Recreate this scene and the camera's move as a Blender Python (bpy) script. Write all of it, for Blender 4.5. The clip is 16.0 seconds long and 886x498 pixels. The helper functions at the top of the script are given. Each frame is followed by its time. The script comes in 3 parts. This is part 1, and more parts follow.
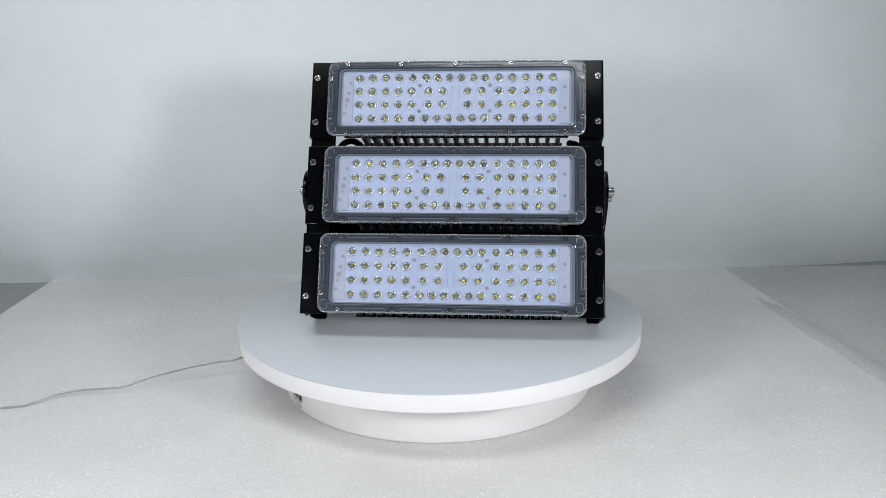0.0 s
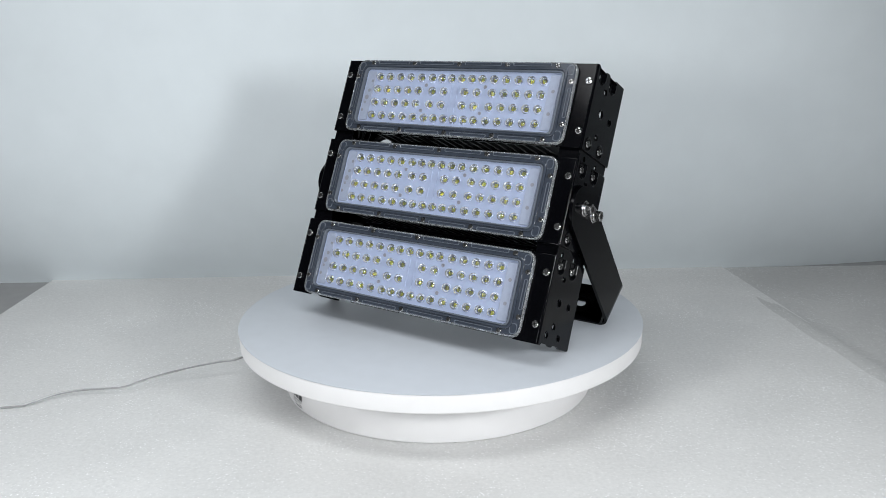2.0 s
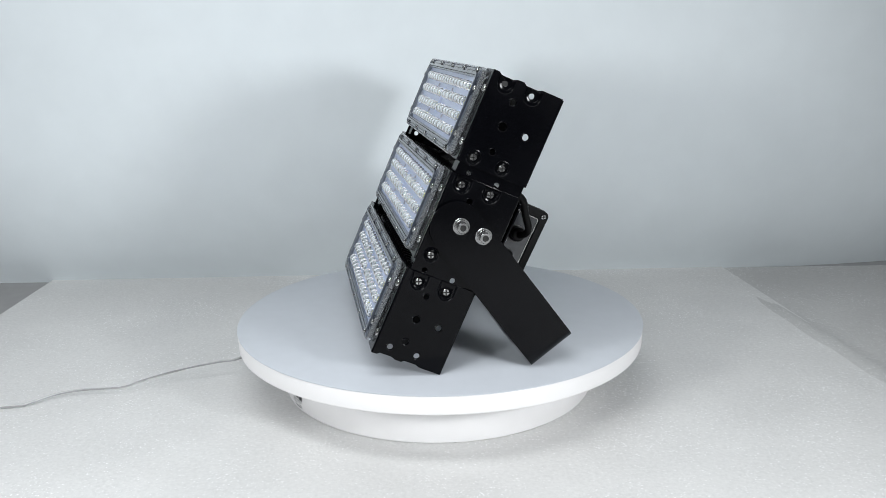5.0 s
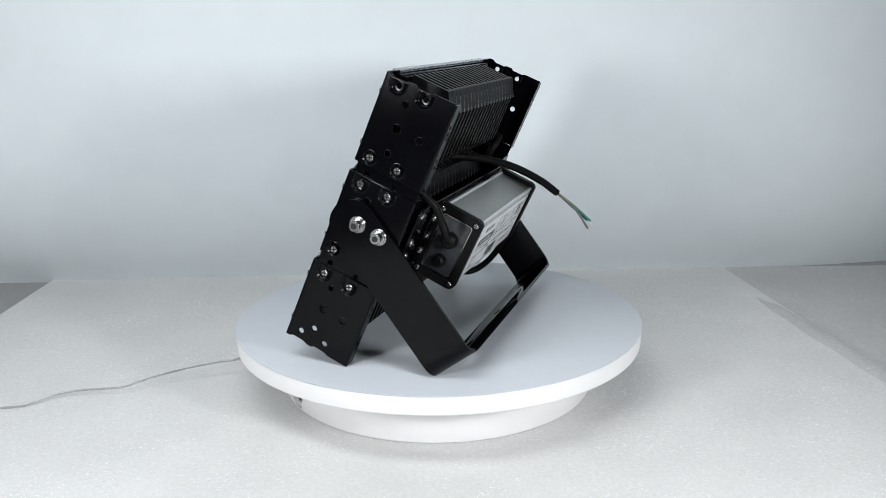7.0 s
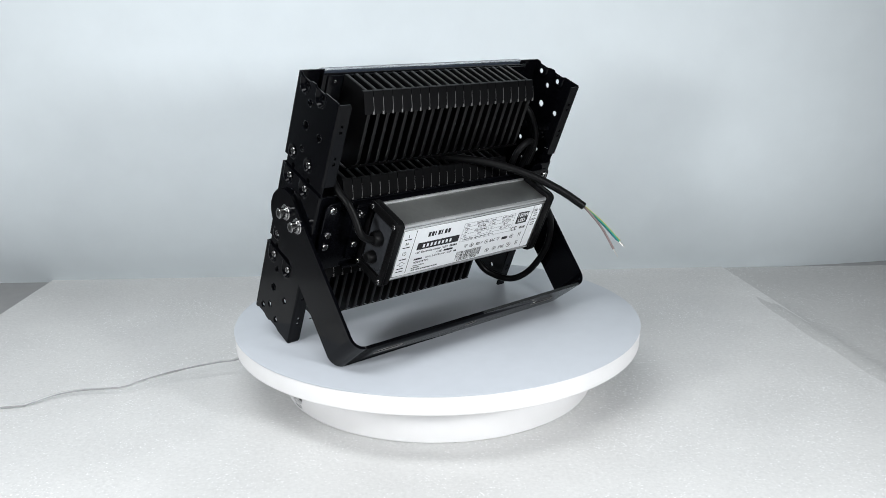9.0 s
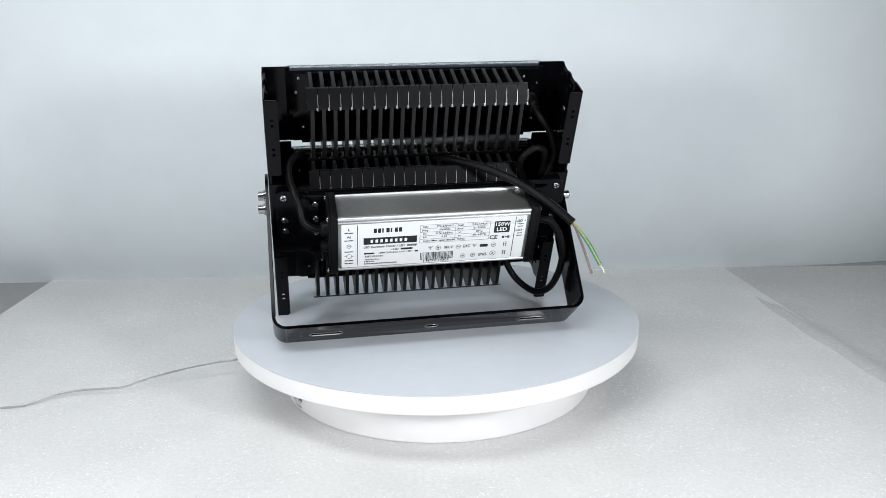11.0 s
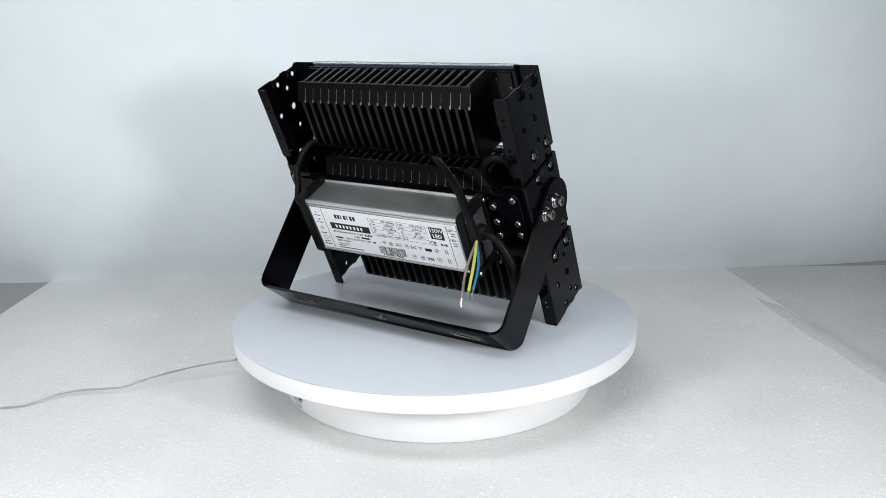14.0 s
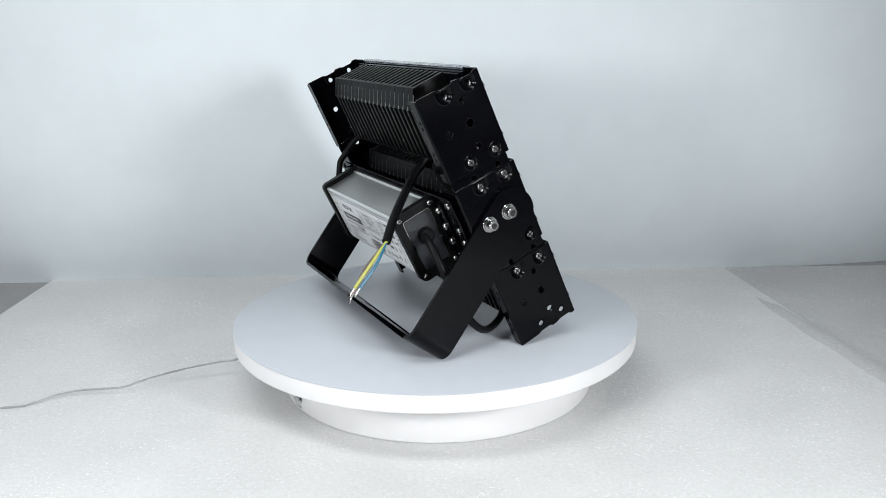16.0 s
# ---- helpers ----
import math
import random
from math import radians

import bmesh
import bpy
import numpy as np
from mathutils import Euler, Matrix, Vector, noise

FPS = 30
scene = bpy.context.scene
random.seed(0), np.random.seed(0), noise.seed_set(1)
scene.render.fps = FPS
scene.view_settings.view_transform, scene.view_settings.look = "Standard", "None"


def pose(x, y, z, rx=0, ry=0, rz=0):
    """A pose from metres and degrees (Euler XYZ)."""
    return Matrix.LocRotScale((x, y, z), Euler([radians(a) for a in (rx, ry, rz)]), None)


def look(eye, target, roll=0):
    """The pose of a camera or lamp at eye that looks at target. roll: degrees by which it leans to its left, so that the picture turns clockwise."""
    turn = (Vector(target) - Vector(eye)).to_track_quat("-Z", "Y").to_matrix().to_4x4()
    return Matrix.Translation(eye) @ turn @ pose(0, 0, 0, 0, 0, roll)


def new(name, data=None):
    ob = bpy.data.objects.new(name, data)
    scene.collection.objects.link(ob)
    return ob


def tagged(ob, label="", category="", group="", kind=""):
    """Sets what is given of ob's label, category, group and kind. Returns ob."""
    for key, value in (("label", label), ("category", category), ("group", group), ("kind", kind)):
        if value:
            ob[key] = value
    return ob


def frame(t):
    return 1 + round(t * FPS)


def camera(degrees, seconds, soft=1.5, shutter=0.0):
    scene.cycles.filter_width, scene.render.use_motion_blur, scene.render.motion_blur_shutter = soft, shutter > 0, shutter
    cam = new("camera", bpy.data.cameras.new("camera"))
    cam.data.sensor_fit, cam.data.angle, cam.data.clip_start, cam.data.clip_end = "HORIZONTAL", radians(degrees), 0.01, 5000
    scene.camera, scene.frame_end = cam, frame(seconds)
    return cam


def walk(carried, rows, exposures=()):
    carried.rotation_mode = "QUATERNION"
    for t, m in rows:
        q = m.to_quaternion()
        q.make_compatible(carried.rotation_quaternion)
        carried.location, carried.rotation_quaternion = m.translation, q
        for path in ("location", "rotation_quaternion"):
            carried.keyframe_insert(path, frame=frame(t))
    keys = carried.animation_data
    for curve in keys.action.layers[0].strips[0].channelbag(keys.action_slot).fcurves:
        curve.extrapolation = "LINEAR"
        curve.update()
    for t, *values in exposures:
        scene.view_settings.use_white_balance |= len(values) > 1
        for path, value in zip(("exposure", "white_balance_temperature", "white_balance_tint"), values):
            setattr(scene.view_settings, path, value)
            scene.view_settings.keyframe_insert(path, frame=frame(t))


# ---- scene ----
# The turntable's axis is the world's z axis; the floor lies at z = 0.
TOP = 0.0740          # height of the platter's upper face
SPIN = -14.916        # degrees per second, clockwise from above
START = -5.636        # the lamp's heading at the start
LEAN = 25.446         # the lamp panel leans back by this angle
END = 16.0

# ---- camera ----
cam = camera(55.37, END, soft=0.5)
EYE = pose(0, -0.9082, 0.3837, 90 - 14.543, 0, -0.4236) @ pose(0, 0, 0, 0, 0, -0.7348)
walk(cam, [(0.0, EYE), (END, EYE)],
     exposures=[(0.0, -0.48), (1.0, -0.46), (3.5, -0.33), (7.0, -0.24), (9.0, -0.15), (12.5, -0.14), (END, -0.18)])


# ---- light ----
def area_light(name, eye, target, sx, sy, power, colour, spread=180):
    data = bpy.data.lights.new(name, "AREA")
    data.shape, data.size, data.size_y, data.energy, data.color = "RECTANGLE", sx, sy, power, colour
    data.spread = radians(spread)
    ob = new(name, data)
    ob.matrix_world = look(eye, target)
    return ob


area_light("overhead_softbox", (-0.34, -0.60, 1.27), (-0.22, -0.12, 0.0), 1.2, 0.36, 13.0, (0.945, 0.975, 1.0))
area_light("front_softbox_right", (0.62, -0.84, 0.43), (0.0, -0.25, 0.10), 0.18, 0.18, 6.6, (0.945, 0.975, 1.0), 150)
area_light("front_softbox_left", (-0.60, -0.84, 0.43), (-0.08, 0.02, 0.15), 0.18, 0.18, 4.7, (0.945, 0.975, 1.0), 150)
world = bpy.data.worlds.new("room_glow")
scene.world = world
world.use_nodes = True
world.node_tree.nodes["Background"].inputs[0].default_value = (0.75, 0.85, 1.0, 1)
world.node_tree.nodes["Background"].inputs[1].default_value = 0.06


# ---- materials ----
def mat(name, colour, rough=0.5, metal=0.0, spread=0.12, scale=60.0, bump=0.0, bump_scale=400.0,
        coat=0.0, transmission=0.0, ior=1.45, rough_spread=0.08, second=None, shine=0.5):
    m = bpy.data.materials.new(name)
    m.use_nodes = True
    nt = m.node_tree
    bs = nt.nodes["Principled BSDF"]
    tc = nt.nodes.new("ShaderNodeTexCoord")
    big = nt.nodes.new("ShaderNodeTexNoise")
    big.inputs["Scale"].default_value, big.inputs["Detail"].default_value = scale / 6, 4
    fine = nt.nodes.new("ShaderNodeTexNoise")
    fine.inputs["Scale"].default_value, fine.inputs["Detail"].default_value = scale * 4, 3
    for n in (big, fine):
        nt.links.new(tc.outputs["Object"], n.inputs["Vector"])
    add = nt.nodes.new("ShaderNodeMath")
    add.operation = "ADD"
    nt.links.new(big.outputs["Fac"], add.inputs[0])
    nt.links.new(fine.outputs["Fac"], add.inputs[1])
    ramp = nt.nodes.new("ShaderNodeMapRange")
    ramp.inputs["From Min"].default_value, ramp.inputs["From Max"].default_value = 0.7, 1.3
    nt.links.new(add.outputs[0], ramp.inputs["Value"])
    mix = nt.nodes.new("ShaderNodeMix")
    mix.data_type = "RGBA"
    lo = [c * (1 - spread) for c in colour]
    hi = second or [min(1, c * (1 + spread)) for c in colour]
    mix.inputs["A"].default_value, mix.inputs["B"].default_value = (*lo, 1), (*hi, 1)
    nt.links.new(ramp.outputs["Result"], mix.inputs["Factor"])
    nt.links.new(mix.outputs["Result"], bs.inputs["Base Color"])
    rr = nt.nodes.new("ShaderNodeMapRange")
    rr.inputs["From Min"].default_value, rr.inputs["From Max"].default_value = 0.3, 0.7
    rr.inputs["To Min"].default_value = max(0.02, rough - rough_spread)
    rr.inputs["To Max"].default_value = min(1, rough + rough_spread)
    nt.links.new(big.outputs["Fac"], rr.inputs["Value"])
    nt.links.new(rr.outputs["Result"], bs.inputs["Roughness"])
    bs.inputs["Metallic"].default_value = metal
    bs.inputs["Specular IOR Level"].default_value = shine
    bs.inputs["Coat Weight"].default_value = coat
    bs.inputs["Transmission Weight"].default_value = transmission
    bs.inputs["IOR"].default_value = ior
    if bump:
        bn = nt.nodes.new("ShaderNodeTexNoise")
        bn.inputs["Scale"].default_value, bn.inputs["Detail"].default_value = bump_scale, 3
        nt.links.new(tc.outputs["Object"], bn.inputs["Vector"])
        bp = nt.nodes.new("ShaderNodeBump")
        bp.inputs["Strength"].default_value, bp.inputs["Distance"].default_value = bump, 0.0006
        nt.links.new(bn.outputs["Fac"], bp.inputs["Height"])
        nt.links.new(bp.outputs["Normal"], bs.inputs["Normal"])
    return m


BLACK = mat("black_gloss_paint", (0.0016, 0.0017, 0.0024), 0.13, 0, 0.25, 90, 0.02, 500, rough_spread=0.03, shine=0.16)
BLACK_FIN = mat("black_anodised_fin", (0.0025, 0.0025, 0.0028), 0.38, 0, 0.25, 90, 0.05, 700, shine=0.34)
RUBBER = mat("black_rubber", (0.003, 0.003, 0.0033), 0.42, 0, 0.2, 120, 0.35, 900, shine=0.14)
STEEL = mat("bright_steel", (0.46, 0.46, 0.46), 0.20, 1.0, 0.15, 200, 0.1, 900)
RECESS_SHADE = mat("painted_recess_shade", (0.02, 0.02, 0.02), 0.5, 0.5)
ALU = mat("brushed_aluminium", (0.35, 0.36, 0.352), 0.36, 0.9, 0.06, 60, 0.1, 1500)
ALU_LIGHT = mat("pale_aluminium_ridge", (0.78, 0.79, 0.79), 0.34, 0.9, 0.06, 60)
BLACK_TAB = mat("black_satin_tab", (0.002, 0.002, 0.0024), 0.42, 0, 0.2, 90, 0.03, 500, shine=0.14)
EDGE_GLINT = mat("painted_edge_glint", (0.33, 0.33, 0.33), 0.36, 0.9, 0.1, 200)
CAP_PANEL = mat("smoky_gloss_panel", (0.034, 0.036, 0.040), 0.16, 0, 0.2, 60, 0.05, 200, coat=0.3)
CLEAR = mat("smoky_clear_plastic", (0.038, 0.046, 0.062), 0.16, 0, 0.1, 40, 0.05, 200, coat=0.5, shine=0.5)
CLEAR_EDGE = mat("clear_plastic_edge", (0.105, 0.120, 0.145), 0.18, 0, 0.1, 40, coat=0.2, shine=0.4)
RIM = mat("clear_plastic_rim", (0.80, 0.83, 0.86), 0.12, 0, 0.05, 40, transmission=0.85)
BOARD = mat("white_circuit_board", (0.305, 0.355, 0.495), 0.36, 0, 0.03, 30, 0.04, 150, coat=0.3)
STRIP = mat("milky_plastic_strip", (0.275, 0.31, 0.40), 0.36, 0, 0.08, 70, coat=0.3)
GLASS = mat("clear_lens", (0.95, 0.96, 0.98), 0.03, 0, 0.01, 30, transmission=0.95, ior=1.42, rough_spread=0.01)
CUP_SHADE = mat("shaded_cup_floor", (0.04, 0.04, 0.045), 0.4)
SEAT = mat("pale_lens_cup", (0.52, 0.535, 0.56), 0.3, 0.0, 0.1, 200)
PHOSPHOR = mat("yellow_phosphor", (0.76, 0.74, 0.005), 0.4, 0, 0.08, 300)
DOT = mat("grey_component", (0.20, 0.20, 0.23), 0.5)
PAPER = mat("label_foil", (0.80, 0.81, 0.82), 0.32, 0.15, 0.02, 40)
INK = mat("black_ink", (0.008, 0.008, 0.009), 0.45, 0, 0.1)
WHITE = mat("white_plastic", (0.69, 0.682, 0.682), 0.38, 0, 0.02, 12, 0.04, 500)
FILM = mat("frosted_bluish_sheet", (0.475, 0.502, 0.54), 0.42, 0, 0.025, 14, 0.05, 300)
CORD_SHADE = mat("shaded_white_cord", (0.29, 0.29, 0.29), 0.25, 0, 0.1, 60, coat=0.4)
CORD = mat("translucent_white_cord", (0.46, 0.465, 0.46), 0.25, 0, 0.1, 60, coat=0.4)
WIRE_YELLOW = mat("yellow_insulation", (0.36, 0.36, 0.05), 0.4, 0, 0.1)
WIRE_GREEN = mat("green_insulation", (0.02, 0.20, 0.17), 0.4, 0, 0.1)
WIRE_BLUE = mat("blue_insulation", (0.012, 0.11, 0.19), 0.4, 0, 0.1)
WIRE_BROWN = mat("brown_insulation", (0.165, 0.125, 0.12), 0.4, 0, 0.1)
TIN = mat("tinned_copper", (0.72, 0.70, 0.66), 0.3, 1.0, 0.2, 400)
ROOM = mat("room_paint", (0.10, 0.10, 0.105), 0.8, 0, 0.03, 3)
TABLE = mat("grey_table_top", (0.30, 0.30, 0.30), 0.6, 0, 0.06, 10)


def foam_material(name, colour):
    """White pearl foam: fine cells, with sparkles painted as white on single ones."""
    m = mat(name, colour, 0.5, 0, 0.07, 60, 0, 0)
    nt = m.node_tree
    bs = nt.nodes["Principled BSDF"]
    tc = nt.nodes.new("ShaderNodeTexCoord")
    vo = nt.nodes.new("ShaderNodeTexVoronoi")
    vo.inputs["Scale"].default_value = 900
    nt.links.new(tc.outputs["Object"], vo.inputs["Vector"])
    sep = nt.nodes.new("ShaderNodeSeparateColor")
    nt.links.new(vo.outputs["Color"], sep.inputs[0])
    patch = nt.nodes.new("ShaderNodeTexNoise")
    patch.inputs["Scale"].default_value, patch.inputs["Detail"].default_value = 7, 3
    nt.links.new(tc.outputs["Object"], patch.inputs["Vector"])
    both = nt.nodes.new("ShaderNodeMath")
    both.operation = "MULTIPLY_ADD"
    both.inputs[1].default_value, both.inputs[2].default_value = 0.16, 0.0
    nt.links.new(patch.outputs["Fac"], both.inputs[0])
    nt.links.new(sep.outputs[0], both.inputs[2])
    pick = nt.nodes.new("ShaderNodeMapRange")
    pick.inputs["From Min"].default_value, pick.inputs["From Max"].default_value = 1.035, 1.10
    nt.links.new(both.outputs[0], pick.inputs["Value"])
    old = bs.inputs["Base Color"].links[0].from_socket
    mix = nt.nodes.new("ShaderNodeMix")
    mix.data_type = "RGBA"
    mix.inputs["B"].default_value = (0.97, 0.97, 0.98, 1)
    nt.links.new(pick.outputs["Result"], mix.inputs["Factor"])
    nt.links.new(old, mix.inputs["A"])
    nt.links.new(mix.outputs["Result"], bs.inputs["Base Color"])
    bp = nt.nodes.new("ShaderNodeBump")
    bp.inputs["Strength"].default_value, bp.inputs["Distance"].default_value = 0.2, 0.0012
    nz = nt.nodes.new("ShaderNodeTexNoise")
    nz.inputs["Scale"].default_value, nz.inputs["Detail"].default_value = 330, 5
    nt.links.new(tc.outputs["Object"], nz.inputs["Vector"])
    nt.links.new(nz.outputs["Fac"], bp.inputs["Height"])
    nt.links.new(bp.outputs["Normal"], bs.inputs["Normal"])
    # pearly flakes: a clear coat whose cells each face a way of their own
    flake = nt.nodes.new("ShaderNodeTexVoronoi")
    flake.inputs["Scale"].default_value = 520
    nt.links.new(tc.outputs["Object"], flake.inputs["Vector"])
    lean = nt.nodes.new("ShaderNodeVectorMath")
    lean.operation = "MULTIPLY_ADD"
    lean.inputs[1].default_value, lean.inputs[2].default_value = (0.8, 0.8, 0.0), (-0.4, -0.4, 1.0)
    nt.links.new(flake.outputs["Color"], lean.inputs[0])
    unit = nt.nodes.new("ShaderNodeVectorMath")
    unit.operation = "NORMALIZE"
    nt.links.new(lean.outputs[0], unit.inputs[0])
    nt.links.new(unit.outputs[0], bs.inputs["Coat Normal"])
    bs.inputs["Coat Weight"].default_value, bs.inputs["Coat Roughness"].default_value = 0.16, 0.14
    return m


BACKDROP = mat("pale_backdrop_paper", (0.665, 0.715, 0.74), 0.75, 0, 0.025, 5, 0.1, 120)
FOAM = foam_material("pearl_foam", (0.62, 0.618, 0.61))
SHADED_FOAM = foam_material("shaded_pearl_foam", (0.48, 0.478, 0.472))


# ---- building helpers ----
def smooth(me, angle=35):
    me.set_sharp_from_angle(angle=radians(angle))
    for p in me.polygons:
        p.use_smooth = True
    return me


def to_mesh(name, bm, *mats, angle=35):
    me = bpy.data.meshes.new(name)
    bm.normal_update()
    bm.to_mesh(me)
    bm.free()
    for m in mats:
        me.materials.append(m)
    return smooth(me, angle)


def part(name, data, material, parent, label="", m=None):
    """One mesh object under a thing or a part; data is a bmesh or a finished mesh."""
    if isinstance(data, bmesh.types.BMesh):
        data = to_mesh(name, data, material)
    elif material and not data.materials:
        data.materials.append(material)
    ob = new(name, data)
    ob.parent = parent
    if m is not None:
        ob.matrix_basis = m
    return tagged(ob, label)


def box(bm, x0, x1, y0, y1, z0, z1, bevel=0.0, seg=2, index=0):
    r = bmesh.ops.create_cube(bm, size=1)
    vs = r["verts"]
    for v in vs:
        v.co = Vector((x0 + (v.co.x + 0.5) * (x1 - x0), y0 + (v.co.y + 0.5) * (y1 - y0), z0 + (v.co.z + 0.5) * (z1 - z0)))
    faces = {f for v in vs for f in v.link_faces}
    if bevel:
        edges = list({e for v in vs for e in v.link_edges})
        out = bmesh.ops.bevel(bm, geom=edges, offset=bevel, segments=seg, affect="EDGES", profile=0.5)
        faces |= set(out["faces"])
    for f in faces:
        if f.is_valid:
            f.material_index = index


def lathe(bm, profile, seg=48, m=None, index=0, close=False):
    """Turns (radius, height) points round z."""
    m = m or Matrix()
    rings = []
    for r, z in profile:
        if r < 1e-7:
            rings.append([bm.verts.new(m @ Vector((0, 0, z)))])
        else:
            rings.append([bm.verts.new(m @ Vector((r * math.cos(a), r * math.sin(a), z)))
                          for a in (2 * math.pi * i / seg for i in range(seg))])
    for a, b in zip(rings, rings[1:]):
        for i in range(seg):
            j = (i + 1) % seg
            if len(a) == 1 and len(b) == 1:
                continue
            if len(a) == 1:
                f = (a[0], b[i], b[j])
            elif len(b) == 1:
                f = (a[i], b[0], a[j])
            else:
                f = (a[i], b[i], b[j], a[j])
            bm.faces.new(f[::-1]).material_index = index


def rounded(cx, cy, w, h, r, n=5):
    """A rounded rectangle's outline, half sizes w and h."""
    pts = []
    for sx, sy, a0 in ((1, 1, 0), (-1, 1, 90), (-1, -1, 180), (1, -1, 270)):
        for i in range(n + 1):
            a = radians(a0 + 90 * i / n)
            pts.append((cx + sx * (w - r) + r * math.cos(a), cy + sy * (h - r) + r * math.sin(a)))
    return pts


def ring(cx, cy, r, n=14):
    return [(cx + r * math.cos(2 * math.pi * i / n), cy + r * math.sin(2 * math.pi * i / n)) for i in range(n)]


def plate(outline, holes=(), depth=0.002, bevel=0.0):
    """A flat sheet in the xy plane with real holes, z from 0 to depth, as a new mesh."""
    cu = bpy.data.curves.new("sheet", "CURVE")
    cu.dimensions, cu.fill_mode = "2D", "BOTH"
    b = min(bevel, depth * 0.45)
    cu.extrude, cu.bevel_depth, cu.bevel_resolution, cu.offset = depth / 2 - b, b, 1, -b
    for pts in (outline, *holes):
        sp = cu.splines.new("POLY")
        sp.points.add(len(pts) - 1)
        for q, (x, y) in zip(sp.points, pts):
            q.co = (x, y, 0, 1)
        sp.use_cyclic_u = True
    ob = bpy.data.objects.new("sheet", cu)
    scene.collection.objects.link(ob)
    me = bpy.data.meshes.new_from_object(ob.evaluated_get(bpy.context.evaluated_depsgraph_get()))
    bpy.data.objects.remove(ob)
    bpy.data.curves.remove(cu)
    me.transform(Matrix.Translation((0, 0, depth / 2)))
    me.materials.clear()
    return me


def lettering(text, size):
    cu = bpy.data.curves.new("lettering", "FONT")
    cu.offset = size * 0.028
    cu.body, cu.size, cu.align_x, cu.align_y, cu.resolution_u = text, size, "CENTER", "CENTER", 2
    ob = bpy.data.objects.new("lettering", cu)
    scene.collection.objects.link(ob)
    me = bpy.data.meshes.new_from_object(ob.evaluated_get(bpy.context.evaluated_depsgraph_get()))
    bpy.data.objects.remove(ob)
    bpy.data.curves.remove(cu)
    me.materials.clear()
    return me


def join(bm, me, m=None, index=0):
    """Adds a mesh to a bmesh at the pose m."""
    if m is not None:
        me.transform(m)
    n = len(bm.faces)
    bm.from_mesh(me)
    bm.faces.ensure_lookup_table()
    for f in bm.faces[n:]:
        f.material_index = index
    bpy.data.meshes.remove(me)


def spline(pts, step=6):
    pts = [Vector(p) for p in pts]
    q = [2 * pts[0] - pts[1], *pts, 2 * pts[-1] - pts[-2]]
    out = []
    for i in range(1, len(q) - 2):
        for k in range(step):
            t = k / step
            a, b, c, d = q[i - 1:i + 3]
            out.append(0.5 * ((2 * b) + (c - a) * t + (2 * a - 5 * b + 4 * c - d) * t * t + (3 * b - a - 3 * c + d) * t ** 3))
    return out + [pts[-1]]


def tube(bm, pts, r, seg=12, index=0, step=6):
    """A round cable along a smooth line."""
    line = spline(pts, step)
    side = None
    rows = []
    for i, p in enumerate(line):
        d = (line[min(i + 1, len(line) - 1)] - line[max(i - 1, 0)]).normalized()
        side = side or d.orthogonal()
        side = (side - d * side.dot(d)).normalized()
        up = d.cross(side)
        rows.append([bm.verts.new(p + r * (math.cos(a) * side + math.sin(a) * up)) for a in (2 * math.pi * k / seg for k in range(seg))])
    for a, b in zip(rows, rows[1:]):
        for k in range(seg):
            j = (k + 1) % seg
            bm.faces.new((a[k], a[j], b[j], b[k])).material_index = index
    bm.faces.new(rows[0][::-1]).material_index = index
    bm.faces.new(rows[-1]).material_index = index


def mm(*v):
    """Lamp space: u to the lamp's side, v up the panel, n out of its front, in millimetres."""
    u, v_, n = v
    return Vector((u, -n, v_)) / 1000


# sheets drawn in (u, v), (n, v) or (u, n) become solids in lamp space
FACE = Matrix(((1, 0, 0, 0), (0, 0, -1, 0), (0, 1, 0, 0), (0, 0, 0, 1)))       # x->u, y->v, depth forward
BACK = Matrix(((-1, 0, 0, 0), (0, 0, 1, 0), (0, 1, 0, 0), (0, 0, 0, 1)))       # seen from behind, depth backward
SIDE = Matrix(((0, 0, 1, 0), (1, 0, 0, 0), (0, 1, 0, 0), (0, 0, 0, 1)))        # x->back, y->v, depth to +u


def face_at(n):
    return Matrix.Translation((0, -n / 1000, 0)) @ FACE


def side_at(u):
    return Matrix.Translation((u / 1000, 0, 0)) @ SIDE


def pts_mm(pts):
    return [(a / 1000, b / 1000) for a, b in pts]


